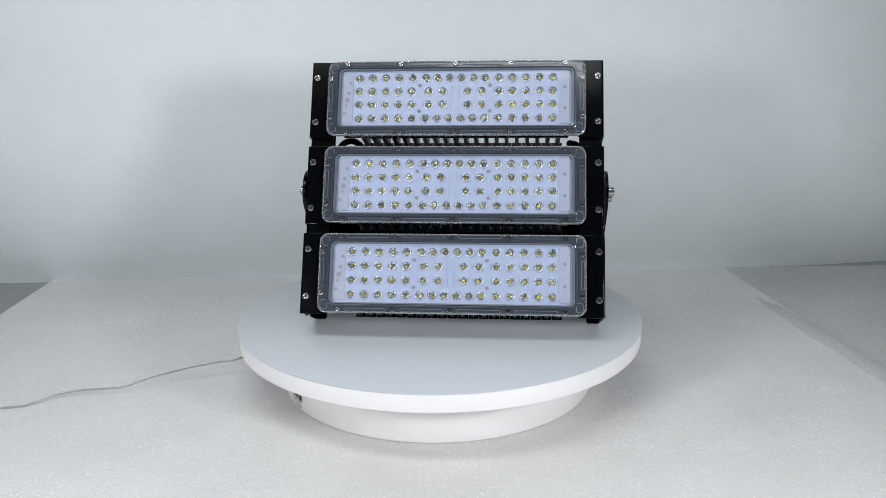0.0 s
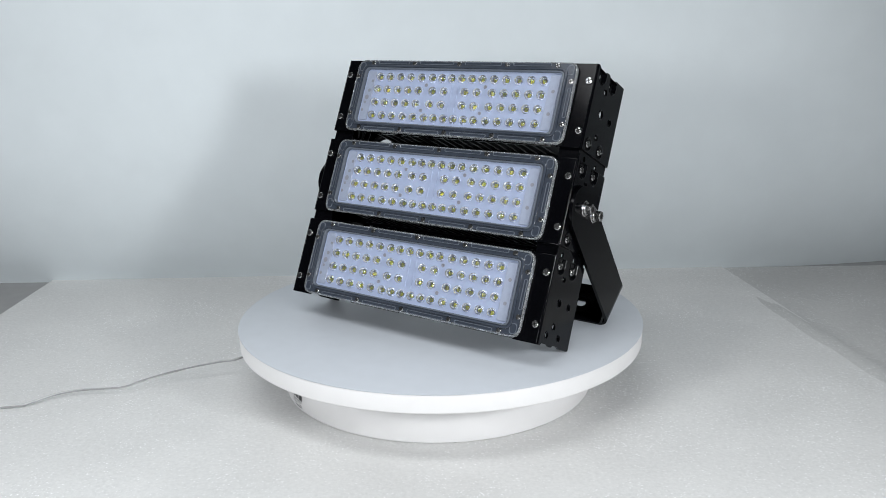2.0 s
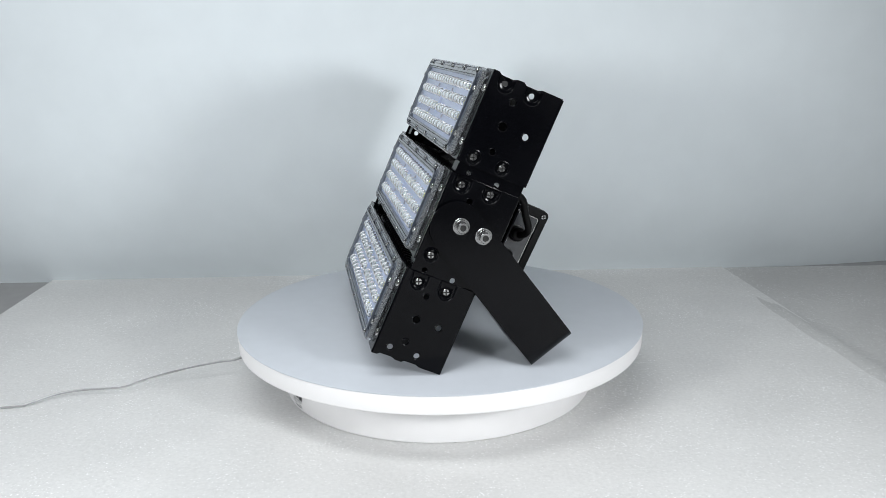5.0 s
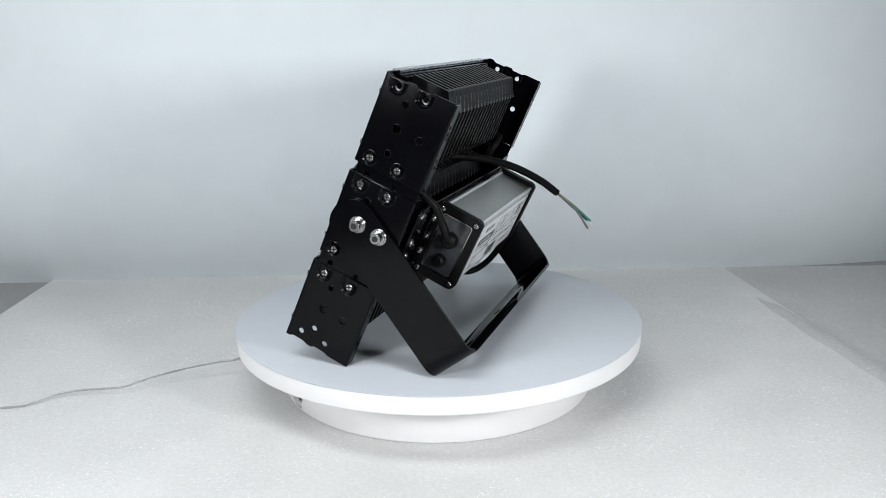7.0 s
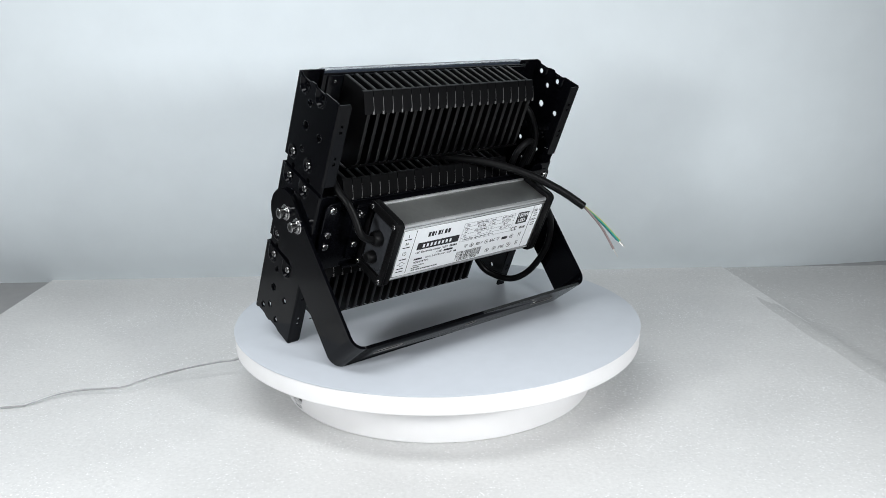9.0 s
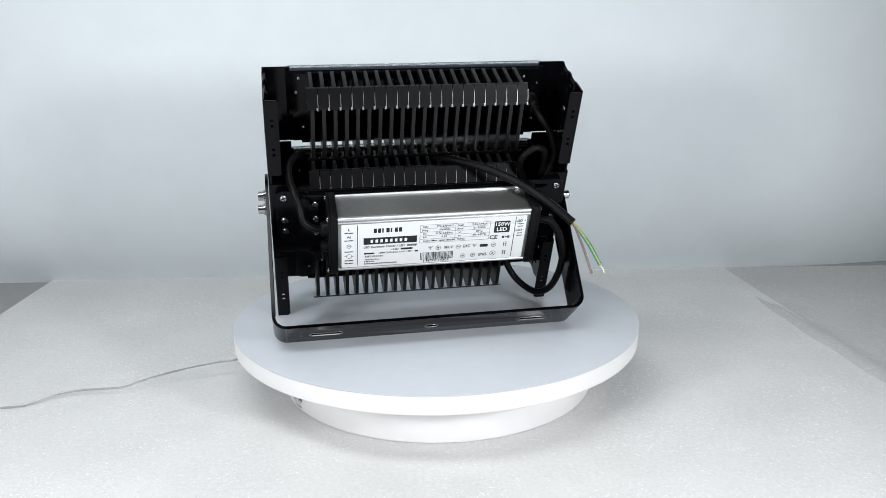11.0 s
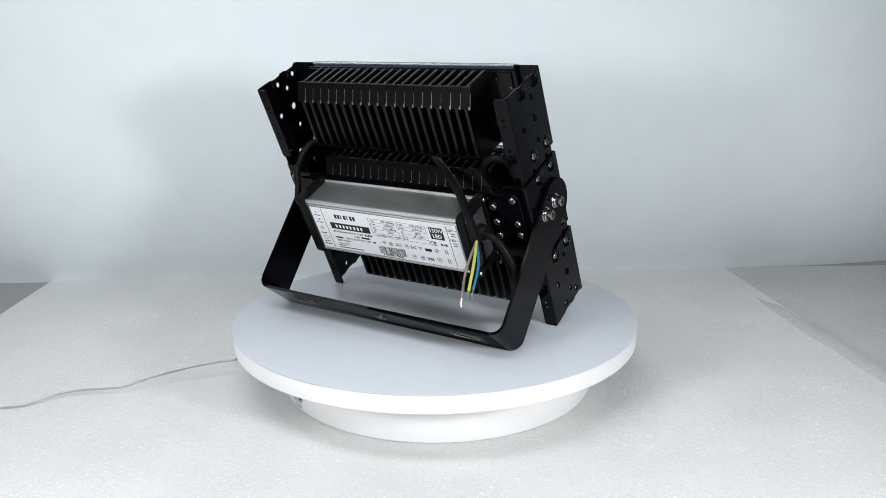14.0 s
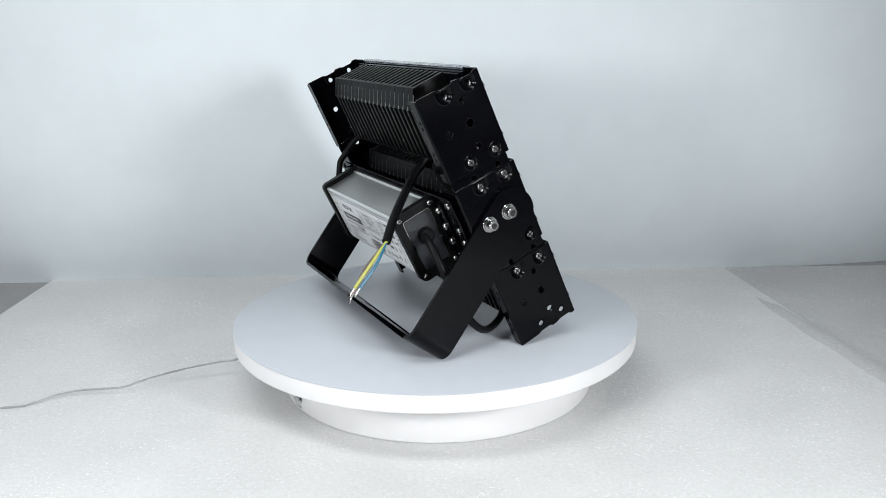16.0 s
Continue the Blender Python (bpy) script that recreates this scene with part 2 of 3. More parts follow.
# ---- setting ----
def build_setting():
    bm = bmesh.new()
    box(bm, -2.2, 2.2, -2.6, 1.2, -0.05, -0.004)
    tagged(part("floor", bm, TABLE, None), "plain grey table surface under the foam", "floor", kind="structure")
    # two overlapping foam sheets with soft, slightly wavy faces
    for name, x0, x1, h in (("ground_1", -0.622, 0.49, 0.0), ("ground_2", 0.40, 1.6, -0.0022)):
        bm = bmesh.new()
        nx, ny = 90, 90
        y0, y1 = -2.0, 0.432
        grid = []
        for i in range(nx + 1):
            row = []
            for j in range(ny + 1):
                x, y = x0 + (x1 - x0) * i / nx, y0 + (y1 - y0) * (j / ny) ** 0.7
                if name == "ground_1":
                    x += -0.09 * (y - 0.2) * max(0, i / nx - 0.8) / 0.2
                d = math.hypot(x, y)
                wave = 0.0012 * noise.noise(Vector((x * 3, y * 3, 1.7))) * min(1, max(0, (d - 0.2) * 6))
                fold = 0.006 * math.exp(-((x - 0.50 + 0.12 * y) / 0.012) ** 2) * min(1, max(0, (0.33 - y) * 6)) if name == "ground_2" else 0
                row.append(bm.verts.new((x, y, h + min(0, wave) + fold)))
            grid.append(row)
        for i in range(nx):
            for j in range(ny):
                bm.faces.new((grid[i][j], grid[i + 1][j], grid[i + 1][j + 1], grid[i][j + 1]))
        r = bmesh.ops.extrude_face_region(bm, geom=bm.faces[:])
        for v in r["geom"]:
            if isinstance(v, bmesh.types.BMVert):
                v.co.z -= 0.0016
        bmesh.ops.recalc_face_normals(bm, faces=bm.faces)
        # ground_2 has a greyer colour that paints in the shade at that end
        tagged(part(name, bm, FOAM if name == "ground_1" else SHADED_FOAM, None), "white sparkling pearl foam sheet laid flat" if name == "ground_1" else "pearl foam sheet laid flat, greyed to stand for shade", "foam sheet", kind="structure")
    # backdrop: pale sheet, foot shaped back to darken it, receding a little at one end
    bm = bmesh.new()
    cols = []
    levels = [-0.004, 0.01, 0.025, 0.04, 0.055, 0.07, 0.085, 0.10, 0.12, 0.14, 0.17, 0.20, 0.23, 0.26, 0.35, 0.6, 1.2, 2.4]
    for i in range(81):
        x = -2.2 + 4.4 * i / 80
        y = 0.420 + 0.012 * math.sin(x * 1.9) + 0.07 * min(1, max(0, (x - 0.42) / 0.5)) ** 2
        row = []
        for z in levels:
            k = min(1, max(0, z / 0.26))
            row.append(bm.verts.new((x, y - 0.088 * (1 - (1 - k) ** 2.2), z)))
        cols.append(row)
    for a, b in zip(cols, cols[1:]):
        for k in range(len(levels) - 1):
            bm.faces.new((a[k], b[k], b[k + 1], a[k + 1]))
    r = bmesh.ops.extrude_face_region(bm, geom=bm.faces[:])
    for v in r["geom"]:
        if isinstance(v, bmesh.types.BMVert):
            v.co.y += 0.02
    bmesh.ops.recalc_face_normals(bm, faces=bm.faces)
    tagged(part("backdrop", bm, BACKDROP, None), "plain pale grey-blue backdrop sheet", "backdrop", kind="structure")
    for name, b in (("wall_west", (-2.3, -2.2, -2.6, 0.46, 0, 2.4)), ("wall_east", (2.2, 2.3, -2.6, 0.6, 0, 2.4)),
                    ("wall_south", (-2.3, 2.3, -2.7, -2.6, 0, 2.4))):
        bm = bmesh.new()
        box(bm, *b)
        tagged(part(name, bm, ROOM, None), "plain painted room wall", "wall", kind="structure")
    bm = bmesh.new()
    box(bm, -2.3, 2.3, -2.7, 0.6, 2.4, 2.5)
    tagged(part("ceiling", bm, ROOM, None), "plain painted ceiling", "ceiling", kind="structure")


# ---- turntable ----
def build_turntable():
    table = tagged(new("turntable"), "round white motorised display turntable with a frosted top", "turntable")
    bm = bmesh.new()
    lathe(bm, [(0, 0.0), (0.1705, 0.0), (0.1722, 0.0012), (0.1722, 0.004), (0.1700, 0.050), (0.1690, 0.0515), (0, 0.0515)], 128)
    base = part("base", bm, WHITE, table)
    # maker's sticker, wrapped on the base
    bm = bmesh.new()

    def patch(a0, a1, z0, z1, out, index):
        n = 8
        low, high = [], []
        for i in range(n + 1):
            a = radians(a0 + (a1 - a0) * i / n)
            for row, z in ((low, z0), (high, z1)):
                r = 0.1722 - (z - 0.004) / 0.046 * 0.0022 + out
                row.append(bm.verts.new((r * math.cos(a), r * math.sin(a), z)))
        for i in range(n):
            bm.faces.new((low[i], low[i + 1], high[i + 1], high[i])).material_index = index

    patch(192, 215.5, 0.0010, 0.0240, 0.00008, 0)
    for a0, a1, z0, z1 in ((206, 207.9, .0105, .0165), (208.4, 210.4, .011, .0165), (211, 213.8, .0105, .0165), (206, 213.8, .0088, .0094),
                           (206, 212.8, .0072, .0077), (206, 210, .0058, .0063), (208.5, 214, .0030, .0040), (194, 195.4, .009, .0155),
                           (196, 198, .009, .0155), (194, 199, .0060, .0067), (211, 214, .0050, .0055)):
        patch(a0, a1, z0, z1, 0.0002, 1)
    part("sticker", to_mesh("sticker", bm, WHITE, INK), None, base, "small white sticker with black print")
    # the platter sits a little off the axis
    bm = bmesh.new()
    off = Matrix.Translation((0.0025, 0.0019, 0))
    t = TOP - 0.0012
    b = 0.0545
    lathe(bm, [(0, b), (0.2195, b), (0.2222, b + 0.0003), (0.2228, b + 0.0010), (0.2234, t - 0.0012), (0.2230, t - 0.0003), (0.2222, t), (0, t)], 160, off)
    platter = part("platter", bm, WHITE, table, "white platter with a rounded rim")
    bm = bmesh.new()
    lathe(bm, [(0, t + 0.0001), (0.2230, t + 0.0001), (0.2237, t + 0.0004), (0.2237, TOP - 0.0003), (0.2232, TOP), (0, TOP)], 160, off)
    part("top_sheet", bm, FILM, platter, "frosted bluish top sheet")
    # drive collar between base and platter
    bm = bmesh.new()
    lathe(bm, [(0, 0.0515), (0.03, 0.0515), (0.03, b), (0, b)], 32)
    part("collar", bm, WHITE, table)
    return table, platter


def build_cord():
    cord = tagged(new("power_cord"), "thin twin-core white power cord trailing on foam", "power cord")
    line = [(-0.145, 0.100, 0.016), (-0.19, 0.072, 0.0195),
            (-0.2281, 0.0079, 0.0200), (-0.2506, 0.0005, 0.0185), (-0.2742, -0.0084, 0.0170), (-0.3035, -0.0186, 0.0135), (-0.3308, -0.0332, 0.0100), (-0.3497, -0.0425, 0.0070), (-0.3898, -0.0436, 0.0055), (-0.4166, -0.0534, 0.0050), (-0.4392, -0.0713, 0.0030), (-0.4536, -0.0767, 0.0025), (-0.56, -0.10, 0.0022), (-0.60, -0.2, 0.0022)]
    # the nearer core is coloured darker for the shade along the cord's underside
    for k, name in ((0, "core"), (1, "core")):
        bm = bmesh.new()
        pts = []
        for i, p in enumerate(line):
            q = Vector(p)
            a = 0.9 * math.sin(i * 0.8)
            q += Vector((0.0004, 0.0008 * math.cos(a), 0.0008 * math.sin(a))) * (1 if k else -1)
            pts.append(q)
        tube(bm, pts, 0.0009, 8)
        part(name, bm, CORD if k else CORD_SHADE, cord)
    return cord


# ---- floodlight ----
LAMP = Matrix.Translation((0.02146, -0.03337, 0.2237 - TOP)) @ pose(0, 0, 0, -LEAN, 0, 0)
ROWS = (96.5, 2.0, -92.5)          # the modules' centres up the panel


def seat(v0):
    """Each module leans a little forward of the panel's plane."""
    return LAMP @ Matrix.Translation((0, -0.0015 if v0 > 50 else 0.0, v0 / 1000)) @ pose(0, 0, 0, 1.5, 0, 0)


def screw_mesh(r=0.003, h=0.0016):
    """Pan head, a dark cross painting the shade of its recess, seat at z = 0, looking up z."""
    bm = bmesh.new()
    lathe(bm, [(r * 1.02, 0), (r * 1.02, h * 0.5), (r * 0.95, h * 0.75), (r * 0.8, h * 0.98), (0, h * 1.0)][::-1], 16)
    for a in (0.4, 0.4 + math.pi / 2):
        n = len(bm.verts)
        box(bm, -r * 0.8, r * 0.8, -r * 0.17, r * 0.17, h * 0.7, h * 1.06, index=1)
        bm.verts.ensure_lookup_table()
        bmesh.ops.rotate(bm, verts=bm.verts[n:], cent=(0, 0, 0), matrix=Matrix.Rotation(a, 3, "Z"))
    return to_mesh("screw", bm, STEEL, RECESS_SHADE)


def lens_mesh():
    bm = bmesh.new()
    r, h = 0.0049, 0.0050
    outer = [(0, h)] + [(r * math.sin(a), h * math.cos(a)) for a in (radians(15 * i) for i in range(1, 7))]
    lathe(bm, outer + [(0, 0)], 20)
    return to_mesh("lens", bm, GLASS, angle=60)


def chip_mesh():
    """A pale cup with an inturned rim and a square yellow chip at its bottom; the shade round the chip is painted on
    the floor.
    """
    bm = bmesh.new()
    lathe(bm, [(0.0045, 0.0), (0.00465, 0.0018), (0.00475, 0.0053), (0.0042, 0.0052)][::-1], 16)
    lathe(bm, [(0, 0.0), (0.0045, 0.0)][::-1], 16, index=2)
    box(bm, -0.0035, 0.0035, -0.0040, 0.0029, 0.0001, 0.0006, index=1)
    return to_mesh("chip", bm, SEAT, PHOSPHOR, CUP_SHADE)


def board_screw_mesh():
    bm = bmesh.new()
    lathe(bm, [(0, 0.0003), (0.0010, 0.0003), (0.0012, 0.0009), (0.0018, 0.0009), (0.0021, 0.0)], 14)
    return to_mesh("board_screw", bm, DOT)


def bolt_mesh():
    """Socket-head bolt with plain and spring washers, looking up z."""
    bm = bmesh.new()
    lathe(bm, [(0, 0.0009), (0.0074, 0.0009), (0.0078, 0.0005), (0.0078, 0)], 28)
    lathe(bm, [(0, 0.0026), (0.0060, 0.0026), (0.0063, 0.0023), (0.0063, 0.0012), (0.0060, 0.0009)], 28)
    lathe(bm, [(0, 0.0050), (0.0026, 0.0050), (0.0028, 0.0082), (0.0046, 0.0082), (0.0050, 0.0077), (0.0050, 0.0026)], 28)
    # dark disc over the socket, in place of the shade inside it
    lathe(bm, [(0, 0.0079), (0.0029, 0.0083)], 6, index=1)
    return to_mesh("bolt", bm, STEEL, RECESS_SHADE)


def fin_mesh():
    """A folded heat-sink fin; x across, y back, z up, the module's centre at zero."""
    prof = pts_mm([(4, 40), (38, 40), (40.0, 39.5), (49, 21.5), (49, -29.5), (47, -33), (38, -40), (4, -40)])
    bm = bmesh.new()
    join(bm, plate(prof, (), 0.0038, 0.0004), Matrix.Translation((-0.0019, 0, 0)) @ SIDE)
    # a folded tab closes the fin row round each corner; pale strips paint its edge glints
    line = [(38.0, 40.5), (40.5, 40.4), (43.1, 35.2), (49.7, 21.9)]
    hook = [(48.8, 24.0), (49.8, 21.9), (49.9, 21.2)]
    for s in (1, -1):
        low = [(39.0, 41.6), (43.0, 37.7), (47.3, 33.4)]
        for pts, xa, xb, index in ((line, -5.3, 5.2, 2), (line[2:], -5.7, -5.35, 1), (hook, -5.6, -4.1, 1)) if s > 0 else ((low, -5.3, 5.2, 2), (low[1:], -5.7, -5.3, 1)):
            rows = [[bm.verts.new((x / 1000, (b - d) / 1000, s * (v - 0.4 * d) / 1000)) for x, d in ((xa, 0), (xb, 0), (xb, 0.9), (xa, 0.9))] for b, v in pts]
            for a, c in zip(rows, rows[1:]):
                for k in range(4):
                    q = (a[k], a[(k + 1) % 4], c[(k + 1) % 4], c[k])
                    bm.faces.new(q if s < 0 else q[::-1]).material_index = index
            for q in (rows[0], rows[-1]):
                bm.faces.new(q).material_index = index
    bmesh.ops.recalc_face_normals(bm, faces=bm.faces)
    return to_mesh("fin", bm, BLACK_FIN, EDGE_GLINT, BLACK_TAB)


def build_module(lamp, v0, meshes):
    """One LED module: tray with fins behind, lens cover with screws in front."""
    m = seat(v0) @ Matrix.Translation((0, -0.0015, 0))
    bm = bmesh.new()
    box(bm, -0.1335, 0.1335, 0.0026, 0.0060, -0.0395, 0.0395, 0.0015)
    box(bm, -0.1290, 0.1290, 0.0060, 0.0085, -0.0385, 0.0385, 0.001)
    box(bm, -0.1200, 0.1200, 0.0056, 0.0100, -0.0402, -0.0380, 0.0005)   # lower lip of the tray
    tray = part("led_module", bm, BLACK, lamp, "black finned module with a clear lens cover", m)
    # lens cover: a flange with stepped lips and pressed ribs
    bm = bmesh.new()
    join(bm, plate(pts_mm(rounded(0, 0, 135.5, 39.5, 8)), [pts_mm(rounded(0, 0, 123.5, 31.5, 6))], 0.0050, 0.0006), face_at(0.2))
    part("lens_cover", bm, CLEAR, tray, "smoky clear plastic lens cover")
    bm = bmesh.new()
    join(bm, plate(pts_mm(rounded(0, 0, 128.5, 35.0, 7)), [pts_mm(rounded(0, 0, 125.8, 32.6, 6))], 0.0022, 0.0008), face_at(5.0))
    part("raised_lip", bm, CLEAR, tray)
    bm = bmesh.new()
    join(bm, plate(pts_mm(rounded(0, 0, 125.6, 32.4, 6)), [pts_mm(rounded(0, 0, 122.5, 30.6, 4))], 0.0062, 0.0009), face_at(0.6))
    part("inner_lip", bm, CLEAR_EDGE, tray)
    bm = bmesh.new()
    join(bm, plate(pts_mm(rounded(0, 0, 137.5, 41.4, 9)), [pts_mm(rounded(0, 0, 135.6, 39.6, 8))], 0.0046, 0.0012), face_at(0.6))
    part("outer_rim", bm, RIM, tray, "clear plastic rim")
    bm = bmesh.new()
    xs = (-116, -58.5, 0, 58.5, 116)
    for s in (1, -1):
        for a, b in zip(xs, xs[1:]):
            join(bm, plate(pts_mm(rounded((a + b) / 2, s * 38.2, (b - a) / 2 - 7, 1.9, 1.6)),
                           [pts_mm(rounded((a + b) / 2, s * 38.2, (b - a) / 2 - 7.8, 1.1, 0.9))], 0.0010, 0.0003), face_at(5.0))
        join(bm, plate(pts_mm(rounded(s * 133.4, 0, 1.9, 15, 1.6)), [pts_mm(rounded(s * 133.4, 0, 1.1, 14.2, 0.9))], 0.0010, 0.0003), face_at(5.0))
        for q in (1, -1):
            join(bm, plate(pts_mm(rounded(s * 130.5, q * 33, 4.0, 5.2, 3.0)), [pts_mm(rounded(s * 130.5, q * 33, 3.2, 4.4, 2.6))], 0.0008, 0.0003), face_at(5.0))
    part("pressed_rib", bm, CLEAR_EDGE, tray)
    # pierced board under the lenses
    long_row = (6.3, 19.0, 31.4, 46.0, 60.2, 74.6, 89.0, 103.0)
    short_row = (13.2, 28.2, 46.4, 60.6, 74.8, 89.2, 103.0)
    spots = [(x, y) for y, row in ((22.2, long_row), (7.6, short_row), (-7.2, short_row), (-22.2, long_row))
             for x in sorted([-a for a in row] + list(row))]
    bm = bmesh.new()
    join(bm, plate(pts_mm(rounded(0, 0, 122.5, 30.6, 3)), [pts_mm(ring(x, y, 4.72, 16)) for x, y in spots], 0.0008), face_at(2.3))
    for s in (-1, 1):
        box(bm, s * 0.0038 - 0.0006, s * 0.0038 + 0.0006, -0.0037, -0.0029, -0.0145, 0.0145, 0.0002, 1)
    part("circuit_board", bm, BOARD, tray, "white board under clear lenses")
    for s in (1, -1):
        bm = bmesh.new()
        join(bm, plate(pts_mm(rounded(s * 115.2, 0, 5.6, 28.4, 1.5)), (), 0.0016, 0.0006), face_at(2.3))
        part("end_strip", bm, STRIP, tray, "milky plastic end strip")
    for s, dots in ((1, ((11.5, 1.9), (-11.5, 1.9))), (-1, ((17, 1.7), (-17, 1.7), (6, 2.0), (-2, 2.8), (-8, 1.6)))):
        for y, r in dots:
            bm = bmesh.new()
            join(bm, plate(pts_mm(ring(s * 115.6 + (y * 0.17 if s < 0 else 0), y, r, 12)), (), 0.0002), face_at(3.85))
            part("component", bm, DOT, tray)
    for x, y in ((-38, 14.2), (36.8, 14.2), (-38, -14.2), (36.8, -14.2)):
        part("board_screw", meshes["board_screw"], None, tray, "", Matrix.Translation(mm(x, y, 3.0)) @ FACE)
    # sixty lenses, each over its chip
    for x, y in spots:
        part("chip", meshes["chip"], None, tray, "", Matrix.Translation(mm(x, y, -2.45)) @ FACE)
        part("lens", meshes["lens"], None, tray, "", Matrix.Translation(mm(x, y, 3.14)) @ FACE)
    for x, y in [(x, s * 37.6) for x in xs for s in (1, -1)] + [(s * 133.4, q * 21.5) for s in (1, -1) for q in (1, -1)]:
        part("cover_screw", meshes["small_screw"], None, tray, "", Matrix.Translation(mm(x, y, 5.2)) @ FACE)
    for i in range(20):
        part("fin", meshes["fin"], None, tray, "", Matrix.Translation((0.110 - 0.01105 * i, 0.0045, 0)))
    # cable gland at the back
    bm = bmesh.new()
    lathe(bm, [(0, 0.022), (0.0042, 0.022), (0.0052, 0.019), (0.0068, 0.0175), (0.0072, 0.006), (0.0075, 0.004), (0.0085, 0.0035), (0.0085, 0)], 6 * 4,
          Matrix.Translation(mm(-121, 3, -8.4)) @ Matrix.Rotation(radians(-90), 4, "X"))
    part("cable_gland", bm, RUBBER, tray)
    for x, y in ((-112, 30), (-127, 22), (-126, -20), (124, 18), (118, -22), (-108, -33), (121, 33)):
        part("rivet", meshes["small_screw"], None, tray, "", Matrix.Translation(mm(x, y, -8.5)) @ Matrix.Rotation(radians(-90), 4, "X") @ Matrix.Diagonal((0.6, 0.6, 0.6, 1)))


def side_outline(kind):
    """The side plate's outline in (back, up), the module's centre at zero; free ends are notched."""
    hi, lo, back = 42.0, -42.0, 65.2
    def edge(y, s, wavy):
        if not wavy:
            return [(-0.4, y), (back, y)]
        pts = [(-0.4, y)]
        for c in (12, 36):
            pts += [(c - 9, y), (c - 6.5, y - s * 1.9), (c + 5, y - s * 1.9), (c + 9, y - s * 0.2)]
        return pts + [(back, y)]
    low = edge(-42.66 if kind == "low" else lo, -1, kind == "low")
    high = edge(hi, 1, kind == "high")
    return low + high[::-1]


def pocket(b, y, end, r, inset=0.0):
    """Outline of a pressed pocket round (b, y): round, or a U that runs up to the given end."""
    if not end:
        return [(b + r * math.cos(a), y + r * math.sin(a)) for a in (2 * math.pi * i / 24 for i in range(24))]
    g = 1 if end > 0 else -1
    tip = end - g * inset
    pts = [(b + r * math.cos(a), y - g * r * math.sin(a)) for a in (math.pi * i / 17 for i in range(18))]
    pts += [(b - r, y + (tip - y) * 0.5), (b - r, tip), (b - r * 0.4, tip), (b + r * 0.4, tip), (b + r, tip), (b + r, y + (tip - y) * 0.5)]
    return pts if g < 0 else pts[::-1]


def build_side(lamp, side, kind, v0, meshes):
    """A folded sheet-metal side plate with front and rear flanges, holes, dimples and screws."""
    s = side
    m = seat(v0)
    bm = bmesh.new()
    out = side_outline(kind)
    holes = {"high": [ring(24.5, 22.5, 2.8), ring(24.5, 0, 3.7), ring(47.5, -1, 3.0), ring(25, -23.5, 2.6)],
             "mid": [ring(24.5, 22.5, 2.6), ring(25, -23.5, 2.6), ring(47, -30, 2.4)],
             "low": [ring(24.8, 0, 3.4), ring(47.4, -1.3, 2.9), ring(23.6, -23, 2.8), ring(24.8, 23, 2.4), ring(12.0, -32.2, 2.8), ring(38.5, -32.6, 2.8)]}[kind]
    # (back, up, open end or 0, screw): deep U pockets at the upper end, round ones at the lower
    pockets = {"high": [(12, 34.4, 39.3, 0), (38.5, 33.8, 39.3, 0), (11, -34.2, 0, 1), (39, -34, 0, 1)],
               "mid": [(12.2, 34.2, 41.4, 1), (40, 35, 41.4, 1), (11.2, -34.4, 0, 1)],
               "low": [(13, 33.6, 41.4, 1), (40.6, 32.8, 41.4, 1)]}[kind]
    cuts = [pocket(b, y, e, 8.2 if e else 6.8) for b, y, e, _ in pockets]
    join(bm, plate(pts_mm(out), [pts_mm(h) for h in holes + cuts], 0.0018, 0.0003), side_at(156.3 if s > 0 else -156.3) @ Matrix.Translation((0, 0, -0.0018 if s > 0 else 0)))
    for h in holes:
        cx, cy = sum(a for a, _ in h) / len(h), sum(c for _, c in h) / len(h)
        r = math.dist(h[0], (cx, cy)) / 1000
        lathe(bm, [(r, -0.0004), (r + 0.0001, 0.0003), (r + 0.0005, 0.0005), (r + 0.0010, 0.0003), (r + 0.0013, -0.0001)][::-1], 18,
              Matrix.Translation((s * 0.1563, cx / 1000, cy / 1000)) @ Matrix.Rotation(radians(90 * s), 4, "Y"))
    y0 = -42.66 if kind == "low" else -42.0
    # front flange with a soft fold, rear flange with small square holes
    w = 27
    for n0, turn, top in ((0.4, 0, 42.0), (-65.2, -90, 41.0)):
        rows = []
        for i in range(7):
            a = radians(turn + 15 * i)
            rows.append([bm.verts.new(mm(s * (154.5 + r * math.cos(a)), y, n0 + r * math.sin(a))) for r, y in ((1.8, y0), (1.8, top), (0.3, top), (0.3, y0))])
        for a, c in zip(rows, rows[1:]):
            for k in range(4):
                bm.faces.new((a[k], c[k], c[(k + 1) % 4], a[(k + 1) % 4]) if s < 0 else (a[(k + 1) % 4], c[(k + 1) % 4], c[k], a[k]))
    join(bm, plate(pts_mm([(s * 154.5, y0), (s * 154.5, 42), (s * (156.3 - w), 42), (s * (156.3 - w), y0)]), (), 0.0018, 0.0003), face_at(0.4))
    if kind == "mid":
        fl = [(s * 154.5, -41), (s * 154.5, 41), (s * 136, 41), (s * 130.5, 39.4), (s * 127, 34), (s * 127, -34), (s * 130.5, -39.4), (s * 136, -41)]
        slots = []
    else:
        fl = [(s * 154.5, y0), (s * 154.5, 41), (s * 144.5, 41), (s * 142.6, 39), (s * 142.6, y0 + 2), (s * 144.5, y0)]
        slots = [[(s * 149 + a, b + c) for a, c in ((-1.3, -1.3), (1.3, -1.3), (1.3, 1.3), (-1.3, 1.3))] for b in (20, 14, -12, -18)]
    me = plate(pts_mm(fl), [pts_mm(h) for h in slots], 0.0018, 0.0003)
    join(bm, me, face_at(-67.0))
